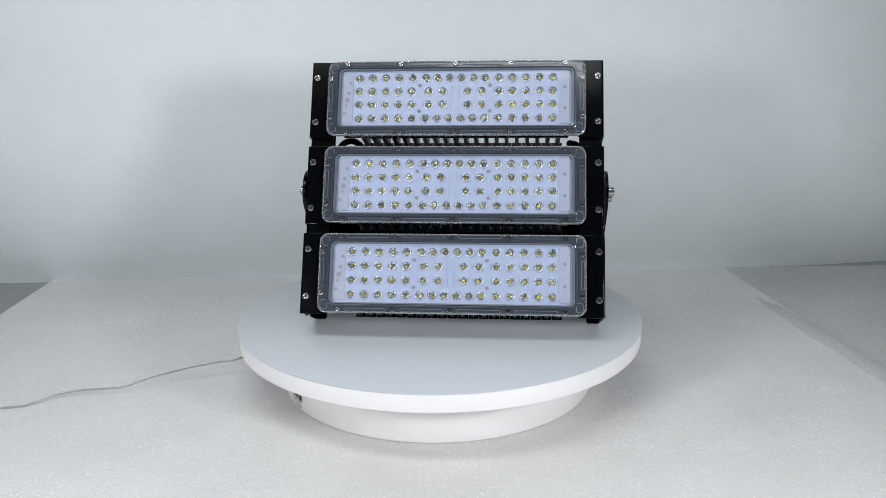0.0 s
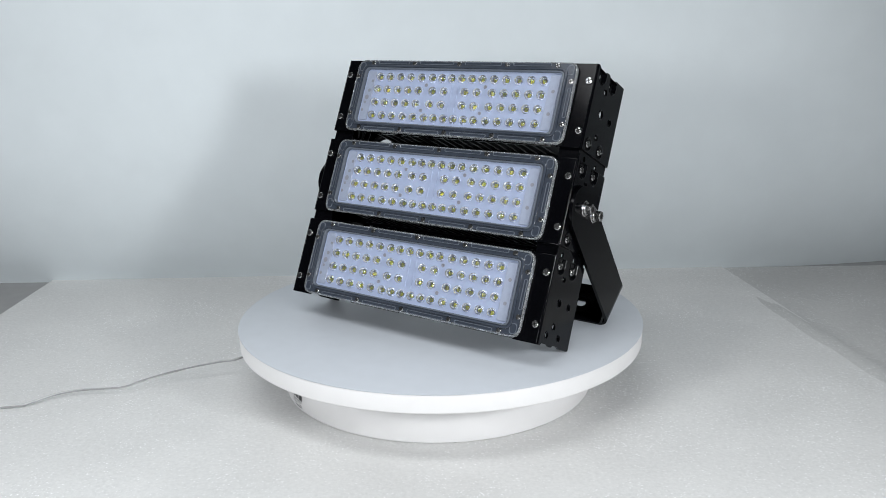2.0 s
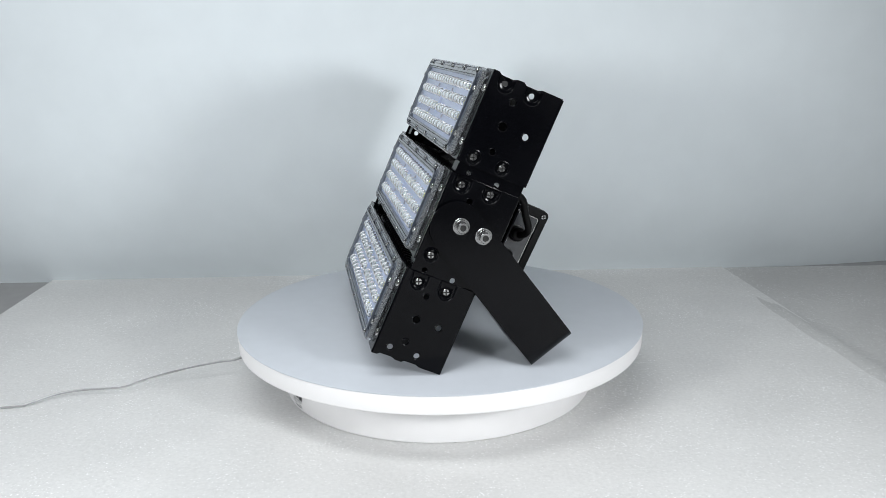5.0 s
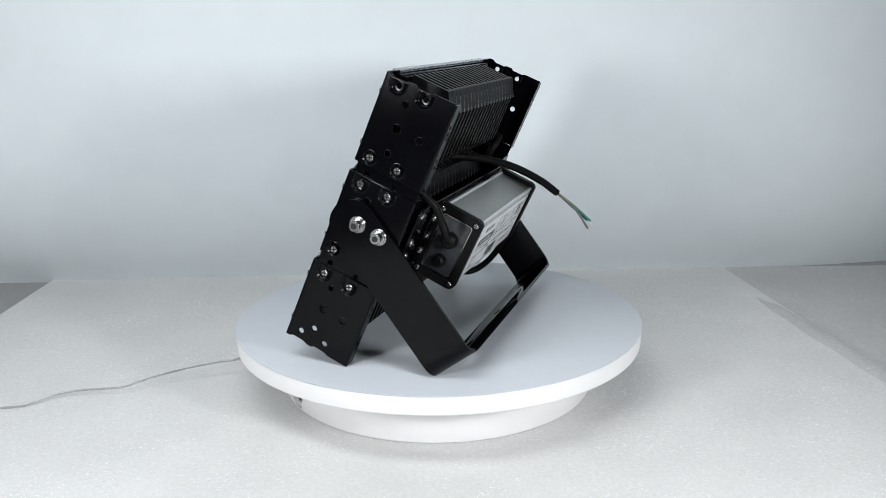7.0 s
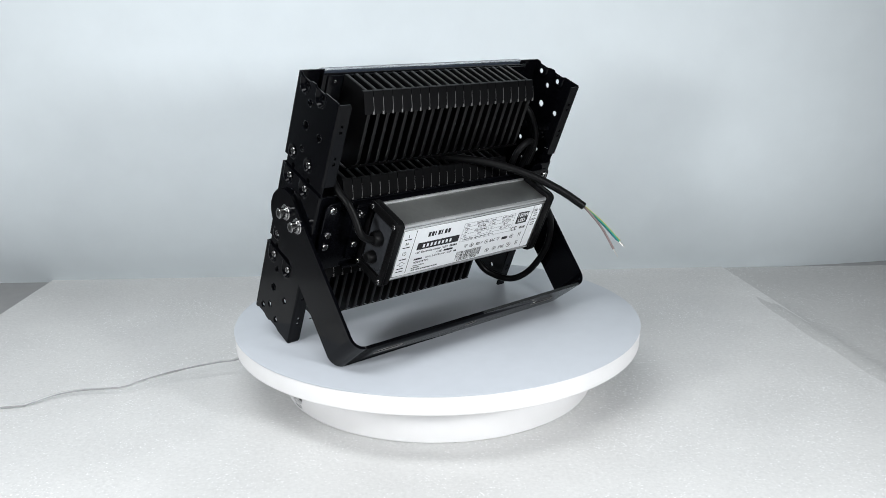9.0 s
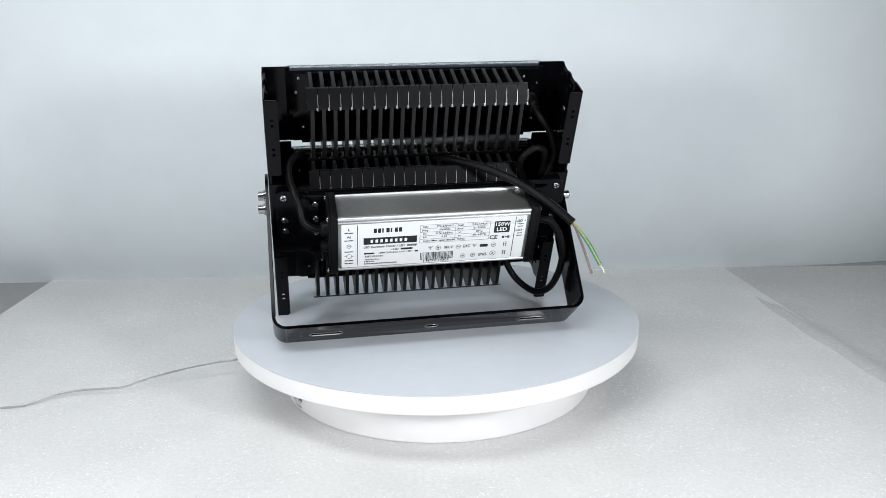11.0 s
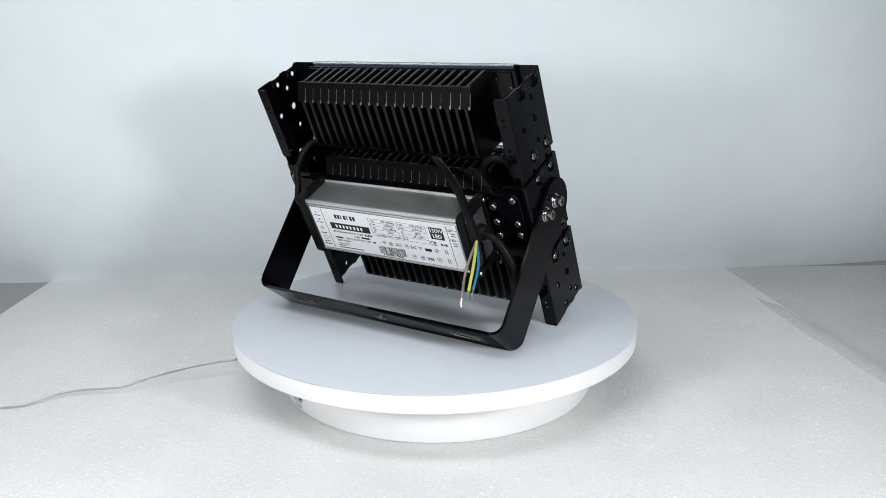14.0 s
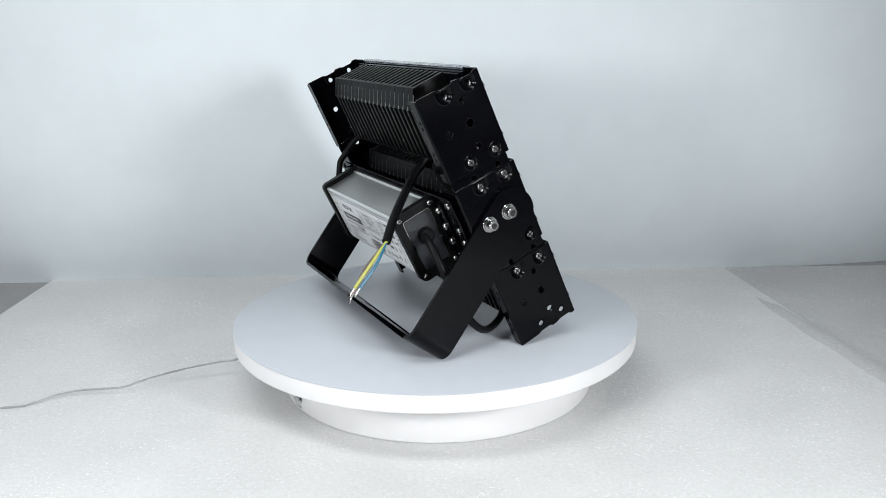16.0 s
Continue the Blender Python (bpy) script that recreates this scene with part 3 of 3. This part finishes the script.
    body = part("side_plate", bm, BLACK, lamp, "folded black sheet-metal side plate", m)
    out_at = (lambda b, y, d: Matrix.Translation(((s * (156.3 + d)) / 1000, b / 1000, y / 1000)) @ Matrix.Rotation(radians(90 * s), 4, "Y"))
    for b, y, e, screwed in pockets:
        r, deep = (8.2, 3.0) if e else (6.8, 2.2)
        steps = [(r + 0.9, -0.05), (r + 0.4, 0.28), (r - 0.2, 0.30), (r - 0.8, -0.3), (r - 1.9, -deep + 0.4), (r - 2.6, -deep)]
        loops = [[(s * (156.3 + d), *q) for q in pocket(b, y, e, k, (r - k) * (0.3 if k > r - 0.5 else 0.12))] for k, d in steps]
        if not screwed:
            loops.append([(s * (156.3 - deep), *q) for q in pocket(b, y, 0, 2.7)])
            loops.append([(s * (156.3 - deep - 1.2), *q) for q in pocket(b, y, 0, 2.7)])
        bm = bmesh.new()
        rows = [[bm.verts.new(Vector(q) / 1000) for q in loop] for loop in loops]
        for a, c in zip(rows, rows[1:]):
            for k in range(len(a)):
                q = (a[k], a[(k + 1) % len(a)], c[(k + 1) % len(a)], c[k])
                bm.faces.new(q if s > 0 else q[::-1])
        if screwed:
            bm.faces.new(rows[-1] if s > 0 else rows[-1][::-1])
        part("dimple", bm, BLACK, body)
        if screwed:
            part("screw", meshes["side_screw"], None, body, "", out_at(b, y, -deep + 0.1))
    for y in (24.3, -25.3) if kind != "low" else (24.8, -24.5):
        part("screw", meshes["screw"], None, body, "", Matrix.Translation(mm(s * 150.0, y, 2.25)) @ FACE)


def build_links(lamp, side, v0, meshes):
    """The narrow joining plate behind the gap between two side plates."""
    s = side
    bm = bmesh.new()
    o = 154.4
    join(bm, plate(pts_mm(rounded(33, 0, 32, 7.6, 0.5)), [pts_mm(ring(13, -0.5, 2.6)), pts_mm(ring(41, -0.5, 2.6))], 0.0018, 0.0003),
         side_at(s * o) @ Matrix.Translation((0, 0, -0.0018 if s > 0 else 0)))
    join(bm, plate(pts_mm([(s * (o - 1.9), -7.4), (s * (o - 1.9), 7.4), (s * 131, 7.4), (s * 131, -7.4)]), (), 0.0018, 0.0003), face_at(-4.4))
    link = part("joining_plate", bm, BLACK, lamp, "", LAMP @ Matrix.Translation((0, 0, v0 / 1000)))
    return link


def build_bracket(lamp, meshes):
    """U-shaped steel strap; x across, y along the arms, z across the strap."""
    frame_b = Matrix(((1, 0, 0, 0), (0, 0.890, 0.455, 0.022), (0, -0.455, 0.890, 0.0), (0, 0, 0, 1))) @ pose(0, 0, 0, -1.0, 0, 0)
    half, t, bend, reach, out = 0.0240, 0.0030, 0.014, 0.1568, 0.1606
    bm = bmesh.new()
    arc = [(half * math.cos(a), half * math.sin(a)) for a in (math.radians(90 + 180 * i / 16) for i in range(17))]
    arm = [*arc, (reach - bend, -half), (reach - bend, half)]
    for s in (1, -1):
        join(bm, plate(arm, (), t), Matrix.Translation(((out - t) if s > 0 else -out, 0, 0)) @ SIDE)
        # the fold between arm and foot
        rows = []
        for i in range(9):
            a = math.radians(90 * i / 8)
            c, q = math.cos(a), math.sin(a)
            x, y = out - bend, reach - bend
            rows.append([bm.verts.new((s * (x + r * c), y + r * q, z)) for r, z in ((bend, -half), (bend, half), (bend - t, half), (bend - t, -half))])
        for a, b in zip(rows, rows[1:]):
            for k in range(4):
                j = (k + 1) % 4
                bm.faces.new((a[k], b[k], b[j], a[j]) if s > 0 else (a[j], b[j], b[k], a[k]))
    w = out - bend
    foot = [(-w, -half), (w, -half), (w, half), (-w, half)]
    slots = [rounded(c, -0.002, 0.0165, 0.0042, 0.0041) for c in (-0.108, 0.108)] + [rounded(0, -0.002, 0.0065, 0.0042, 0.0041)]
    join(bm, plate(foot, slots, t), Matrix.Translation((0, reach, 0)) @ Matrix(((1, 0, 0, 0), (0, 0, -1, 0), (0, 1, 0, 0), (0, 0, 0, 1))))
    bmesh.ops.remove_doubles(bm, verts=bm.verts, dist=2e-5)
    bracket = part("bracket", bm, BLACK, lamp, "black U-shaped steel mounting bracket", LAMP @ frame_b)
    # thin pale rings round the slots stand for highlights on their edges
    for c, w_s in ((-0.108, 0.0165), (0.108, 0.0165), (0.0, 0.0065)):
        bm = bmesh.new()
        join(bm, plate(rounded(c, -0.002, w_s + 0.0005, 0.0047, 0.0045), [rounded(c, -0.002, w_s - 0.0003, 0.0039, 0.0038)], 0.0008),
             Matrix.Translation((0, reach + 0.0003, 0)) @ Matrix(((1, 0, 0, 0), (0, 0, -1, 0), (0, 1, 0, 0), (0, 0, 0, 1))))
        part("slot_glint", bm, EDGE_GLINT, bracket, "pale ring painting the glint on the slot edge")
    inv = frame_b.inverted()
    for s in (1, -1):
        for v, n in ((2.9, -25.4), (2.2, -48.0)):
            at = Matrix.Translation(mm(s * 160.7, v, n)) @ Matrix.Rotation(radians(90 * s), 4, "Y")
            part("bolt", meshes["bolt"], None, bracket, "bright socket-head bolt", inv @ at)
    return bracket


def label_mesh():
    """The driver's rating label, 195 x 56 mm, drawn from its upper left corner in millimetres."""
    bm = bmesh.new()
    W, H = 189.0, 55.0

    def bar(x0, x1, y0, y1, index=1, lift=0.00025):
        a = [(x0 / 1000 - W / 2000, H / 2000 - y0 / 1000), (x1 / 1000 - W / 2000, H / 2000 - y0 / 1000),
             (x1 / 1000 - W / 2000, H / 2000 - y1 / 1000), (x0 / 1000 - W / 2000, H / 2000 - y1 / 1000)]
        bm.faces.new([bm.verts.new((x, y, lift)) for x, y in a[::-1]]).material_index = index

    def word(text, x, y, size, index=1, lift=0.0003, wide=1.0):
        join(bm, lettering(text, size / 1000), Matrix.Translation((x / 1000 - W / 2000, H / 2000 - y / 1000, lift)) @ Matrix.Diagonal((wide, 1, 1, 1)), index)

    def hoop(x, y, r, n=18, thick=0.45):
        me = plate(pts_mm(ring(0, 0, r, n)), [pts_mm(ring(0, 0, r - thick, n))], 0.0001)
        join(bm, me, Matrix.Translation((x / 1000 - W / 2000, H / 2000 - y / 1000, 0.0002)), 1)

    join(bm, plate(pts_mm(rounded(0, 0, W / 2, H / 2, 1)), (), 0.0002), None, 0)
    bar(15.5, 16.2, 1, H - 2)
    bar(177.0, 177.7, 1, H - 2)
    # maker's and range marks as plain shapes
    for i in range(7):
        bar(32 + 4.2 * i, 35.2 + 4.2 * i - (1.6 if i in (2, 4) else 0), 6.5, 12.0)
    bar(22, 76, 18, 26.5)
    for i in range(8):
        bar(29 + 4.9 * i, 31.6 + 4.9 * i, 20.3, 24.3, 2, 0.0004)
    word("LED Electronic Driver / LED", 43, 30.0, 3.6)
    for i in range(5):
        bar(66.5 + 2 * i, 68 + 2 * i, 28.6, 31.2)
    word("/ LED", 54, 34.2, 3.4)
    bar(60, 72, 33, 35.4)
    word("150W 2.45-4.9A AOC 230V", 54.5, 38.2, 3.0)
    bar(22.5, 33, 37.2, 39.2)
    bar(74.5, 78, 37.2, 39.2)
    word("9290 014 044", 32.5, 42.2, 3.3)
    word("Made in China", 31.0, 46.2, 2.5)
    for x0, x1, y in ((22.5, 33, 48.2), (23, 57, 51.0)):
        x = x0
        k = 0
        while x < x1:
            w = (1.6, 2.4, 1.1, 2.0)[k % 4]
            bar(x, min(x + w, x1), y, y + 1.5)
            x, k = x + w + 0.6, k + 1
    # ratings table
    x0, x1, xm, y0, row = 79.0, 151.0, 115.0, 5.5, 4.55
    for i in range(6):
        bar(x0, x1, y0 + row * i - 0.15, y0 + row * i + 0.15)
    for x, y1 in ((x0, 5), (x1, 5), (xm, 4)):
        bar(x - 0.15, x + 0.15, y0, y0 + row * y1)
    for i, (a, b, c, d) in enumerate((("Uin:", "220-240VAC", "Iout:", "2.45-4.9Adc"), ("Freq:", "50/60Hz", "Uout:", "61-75Vdc"),
                                      ("Iin:", "0.76-0.68Aac", "tc:", "80\u00b0C"), ("PF:", "0.95", "ta:", "-40...+55\u00b0C"))):
        y = y0 + row * (i + 0.5)
        word(a, x0 + 5, y, 3.3)
        word(b, xm - 11, y, 3.3)
        word(c, xm + 5, y, 3.3)
        word(d, x1 - 11, y, 3.3)
    word("Uout (Max. open circuit): 75Vdc", x0 + 25, y0 + row * 4.5, 3.3)
    # power box
    join(bm, plate(pts_mm(rounded(0, 0, 8.3, 7.4, 1.2)), (), 0.0001), Matrix.Translation(((163.8 - W / 2) / 1000, (H / 2 - 13) / 1000, 0.0002)), 1)
    word("150W", 163.8, 9.7, 6.4, 2, 0.0004)
    word("LED", 163.8, 16.4, 6.4, 2, 0.0004)
    word("CE", 156, 26.5, 7.0)
    bar(165, 167.5, 25, 28)
    bar(168.2, 170, 25.6, 27.4)
    bar(170.5, 173, 25, 28)
    # approval marks
    word("SELV", 109.5, 36.0, 4.6)
    word("EAC", 128.5, 36.0, 5.2, wide=0.8)
    word("IP65", 146.5, 48.5, 5.0)
    for x in (90.5, 136.8):
        for k in range(5):
            bar(x - 2.6 + 0.5 * k, x + 2.6 - 0.5 * k, 33.8 + 0.9 * k, 34.3 + 0.9 * k)
    for x, y, r in ((98.8, 36, 2.7), (119.8, 36, 2.6), (157.2, 36.2, 2.7), (125.5, 48.5, 2.7), (136, 48.3, 2.6), (157.2, 47.5, 3.2)):
        hoop(x, y, r)
        bar(x - 1.0, x + 1.0, y - 0.9, y + 0.9)
    bar(142.5, 151, 34.6, 38.2)
    for y in (36, 47.5):
        bar(167, 171.5, y - 2.8, y - 2.3)
        bar(167.6, 168.4, y - 2, y + 2.8)
        bar(170, 170.8, y - 2, y + 2.8)
        bar(168.4, 170, y - 0.3, y + 0.3)
    # bar code
    x = 80.5
    rnd = random.Random(5)
    while x < 114:
        w = rnd.choice((0.35, 0.35, 0.7, 1.0))
        bar(x, x + w, 41.2, 51.0)
        x += w + rnd.choice((0.35, 0.5, 0.8))
    word("6 947939 170029", 97.2, 52.6, 3.9)
    # wiring columns
    word("L", 7.5, 6.5, 4.4)
    word("N", 7.5, 16.0, 4.4)
    for y in (10, 19.6, 34, 45.5, 49):
        bar(3, 6.2, y, y + 1.2)
        bar(6.8, 11.8, y, y + 1.2)
    hoop(7.5, 27.5, 2.4)
    bar(6.3, 8.7, 27.2, 27.8)
    hoop(7.5, 40.5, 2.8)
    bar(2.5, 4.4, 40.2, 40.8)
    bar(10.6, 12.5, 40.2, 40.8)
    word("LED +", 183.2, 6.5, 4.0)
    word("LED -", 183.2, 18.5, 4.0)
    for y in (10, 13, 22, 25):
        bar(180.5, 186, y, y + 1.1)
    return to_mesh("label", bm, PAPER, INK, PAPER)


def build_driver(lamp, meshes):
    """The aluminium-cased driver on its mounting plate behind the middle module."""
    bm = bmesh.new()
    join(bm, plate(pts_mm(rounded(0, 2, 150, 39, 7)), [pts_mm(rounded(x, 34, 12, 1.6, 1.5)) for x in (-120, -90, 0, 90, 120)], 0.0022, 0.0005), face_at(-72.5))
    for y in (36.5, -36.5):
        box(bm, -0.118, 0.118, 0.0722, 0.0765, y / 1000 - 0.0022, y / 1000 + 0.0022, 0.0008, 1)
    part("mounting_plate", bm, BLACK, lamp, "black plate carrying the driver", LAMP)
    for s in (1, -1):
        for y in (5.5, -8.5, 33.5):
            at = LAMP @ Matrix.Translation(mm(s * 142.5, y, -72.6)) @ Matrix.Rotation(radians(-90), 4, "X")
            part("flange_screw", meshes["screw"], None, lamp, "", at)
    u0, u1 = -104.0, 92.0
    # extruded body: profile in (back, up)
    prof = [(73.5, -30), (76, -32), (108, -32), (113, -31), (115, -29.5), (115, -27.5), (116.2, -26.5), (116.2, 29.2), (115.0, 30.2),
            (116.0, 31.2), (116.0, 34.5), (114.6, 36.2), (112.5, 36.6), (111.6, 35.4), (110, 35.4), (78.5, 35.4), (77.6, 37), (75, 37), (73.5, 35)]
    bm = bmesh.new()
    join(bm, plate(pts_mm(prof), (), (u1 - u0) / 1000, 0.0002), side_at(u0))
    body = part("driver", bm, ALU, lamp, "brushed aluminium driver case with a white rating label", LAMP)
    # ridges along the case in a lighter colour than its body
    bm = bmesh.new()
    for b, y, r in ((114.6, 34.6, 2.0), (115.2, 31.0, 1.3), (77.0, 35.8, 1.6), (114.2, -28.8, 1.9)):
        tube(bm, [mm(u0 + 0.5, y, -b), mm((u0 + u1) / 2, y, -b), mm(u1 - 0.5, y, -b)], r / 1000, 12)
    part("ridge", bm, ALU_LIGHT, body, "paler ridges along the case")
    part("label", label_mesh(), None, body, "white rating label with black print",
         Matrix.Translation(mm((u0 + u1) / 2, 1.8, -116.25)) @ BACK)
    for s, ua in ((1, u1), (-1, u0)):
        bm = bmesh.new()
        t = 9.0
        out = [(76, -35.5), (113, -35.5), (117, -33.5), (119, -30), (119, 36), (117, 39.2), (113, 40.5), (76, 40.5), (73.0, 38.5), (72.0, 35), (72.0, -31), (73.5, -34.5)]
        hole = rounded(95.5, 2.5, 16, 29, 3)
        join(bm, plate(pts_mm(out), (), t / 1000 * 0.8, 0.0012), side_at(ua if s > 0 else ua - t * 0.8))
        join(bm, plate(pts_mm(out), [pts_mm(hole)], t / 1000 * 0.25, 0.0006), side_at(ua + t * 0.78 if s > 0 else ua - t * 1.03))
        cap = part("end_cap", bm, RUBBER, body, "black end cap with screws and cable entry")
        face = s * t * 0.8 + ua
        turn = Matrix.Rotation(radians(90 * s), 4, "Y")
        bm = bmesh.new()
        join(bm, plate(pts_mm(rounded(95.5, 2.5, 15.6, 28.6, 2.6)), [pts_mm(rounded(95.5, 2.5, 14.9, 27.9, 2.2))], 0.0003), side_at(face + (0.1 if s > 0 else -0.4)))
        part("cap_trim", bm, STEEL, body)
        bm = bmesh.new()
        join(bm, plate(pts_mm(rounded(95.5, 2.5, 14.6, 27.6, 2.0)), (), 0.0003), side_at(face + (0.05 if s > 0 else -0.35)))
        part("cap_panel", bm, CAP_PANEL, body, "smoky glossy cap panel")
        for b, y in ((77.5, 35), (113.5, 35), (77.5, -30), (113.5, -30)):
            part("cap_screw", meshes["small_screw"], None, body, "", Matrix.Translation(mm(ua + s * (t * 1.03 + 0.1), y, -b)) @ turn)
        bm = bmesh.new()
        for y, b, r in ((10, 96, 8.0), (-13, 95, 6.5)) if s > 0 else ((8, 95, 8.5),):
            lathe(bm, [(0, 0.009), (r / 1600, 0.009), (r / 1150, 0.0075), (r / 1000, 0.003), (r / 1000, 0)], 20, Matrix.Translation(mm(face, y, -b)) @ turn)
        part("cable_gland", bm, RUBBER, body)
        # mounting ear with three bright screws
        bm = bmesh.new()
        eu = ua + s * 18
        join(bm, plate(pts_mm(rounded(eu, 3, 7.5, 30, 2)), (), 0.002, 0.0004), face_at(-75.2))
        part("mounting_ear", bm, BLACK, body)
        for y in (26, 8, -9):
            part("ear_screw", meshes["side_screw"], None, body, "", Matrix.Translation(mm(eu + 1, y, -75.3)) @ Matrix.Rotation(radians(-90), 4, "X"))
    return body


def build_cables(lamp):
    def cable(name, pts, r, label, material=RUBBER):
        bm = bmesh.new()
        tube(bm, [mm(*p) for p in pts], r / 1000, 14)
        return part(name, bm, material, lamp, label, LAMP)

    main = cable("mains_cable", [(-20, 40, -20), (-34.5, 46, -34), (-66, 51.5, -62), (-96, 50.5, -90), (-121, 44.5, -118), (-140.2, 35.7, -140.4)], 4.3,
                 "thick black mains cable with stripped wires")
    end = (-140.2, 35.7, -140.4)
    for name, mat_w, mid, tip in (("yellow_green_wire", WIRE_YELLOW, (-149, 29, -165), (-155.5, 20.5, -190)),
                                  ("blue_wire", WIRE_BLUE, (-151.8, 26.6, -162), (-157.5, 18.6, -186)),
                                  ("brown_wire", WIRE_BROWN, (-143.5, 27, -169.5), (-147.5, 13, -192))):
        bm = bmesh.new()
        tube(bm, [mm(-137, 36.5, -137), mm(*end), mm(*mid), mm(*tip)], 0.00145 if mat_w is WIRE_YELLOW else 0.0013, 8)
        d = (Vector(tip) - Vector(mid)).normalized()
        bm.normal_update()
        for f in bm.faces:
            f.material_index = 1 if f.normal.x > 0.3 else 0
        wire = to_mesh(name, bm, mat_w, WIRE_GREEN if mat_w is WIRE_YELLOW else mat_w)
        part(name, wire, None, main)
        for k in range(3):
            bm = bmesh.new()
            a = Vector(tip)
            e = a + d * (8.5 - k) + Vector((0.5 * (k - 1), 0.6 * (k - 1), 0.3 * k))
            tube(bm, [mm(*a), mm(*((a + e) / 2)), mm(*e)], 0.00042, 6)
            part("bare_strand", bm, TIN, main)
    cable("output_cable", [(122, 58, -30), (131, 59, -40), (136, 55, -52), (135, 48, -66), (132, 43.5, -77), (127, 32, -87), (124, 20, -97), (112, 12, -98), (99, 10, -96)], 3.6, "black output cable")
    cable("output_cable", [(-106, 8, -96), (-120, 10, -99), (-135, 5, -102), (-148, -20, -106), (-151, -50, -108), (-147, -86, -101), (-136, -106, -87), (-122, -110, -62), (-111, -97, -48), (-106, -80, -40)], 3.8,
          "black output cable hanging in a loop")
    cable("link_cable", [(-121, 11, -28), (-114, 26, -46), (-107, 42, -52), (-107, 58, -54), (-119, 68, -53), (-131, 63, -50), (-135, 46, -46), (-133, 20, -44)], 3.6,
          "black cable curled into a ring")
    cable("link_cable", [(-121, 99.5, -26), (-125, 96, -35), (-136, 82, -38), (-143, 66, -42), (-145, 48, -44), (-140, 30, -46)], 3.4, "black link cable")


def build_floodlight():
    lamp = tagged(new("floodlight"), "black three-module LED floodlight leaning on its U bracket", "floodlight")
    meshes = {"screw": screw_mesh(0.0036, 0.0019), "side_screw": screw_mesh(0.0036, 0.0026), "small_screw": screw_mesh(0.0026, 0.0014),
              "lens": lens_mesh(), "chip": chip_mesh(), "bolt": bolt_mesh(), "fin": fin_mesh(), "board_screw": board_screw_mesh()}
    for v0 in ROWS:
        build_module(lamp, v0, meshes)
    for s in (1, -1):
        for kind, v0 in zip(("high", "mid", "low"), ROWS):
            build_side(lamp, s, kind, v0, meshes)
        for v0 in (48.5, -46.5):
            build_links(lamp, s, v0, meshes)
    build_bracket(lamp, meshes)
    build_driver(lamp, meshes)
    build_cables(lamp)
    return lamp


build_setting()
turntable, platter = build_turntable()
power_cord = build_cord()
floodlight = build_floodlight()


def motions():
    steps = [0.5 * i for i in range(int(END * 2) + 1)]
    walk(platter, [(t, pose(0, 0, 0, 0, 0, SPIN * t)) for t in steps])
    walk(floodlight, [(t, pose(0, 0, TOP, 0, 0, START + SPIN * t)) for t in steps])


motions()
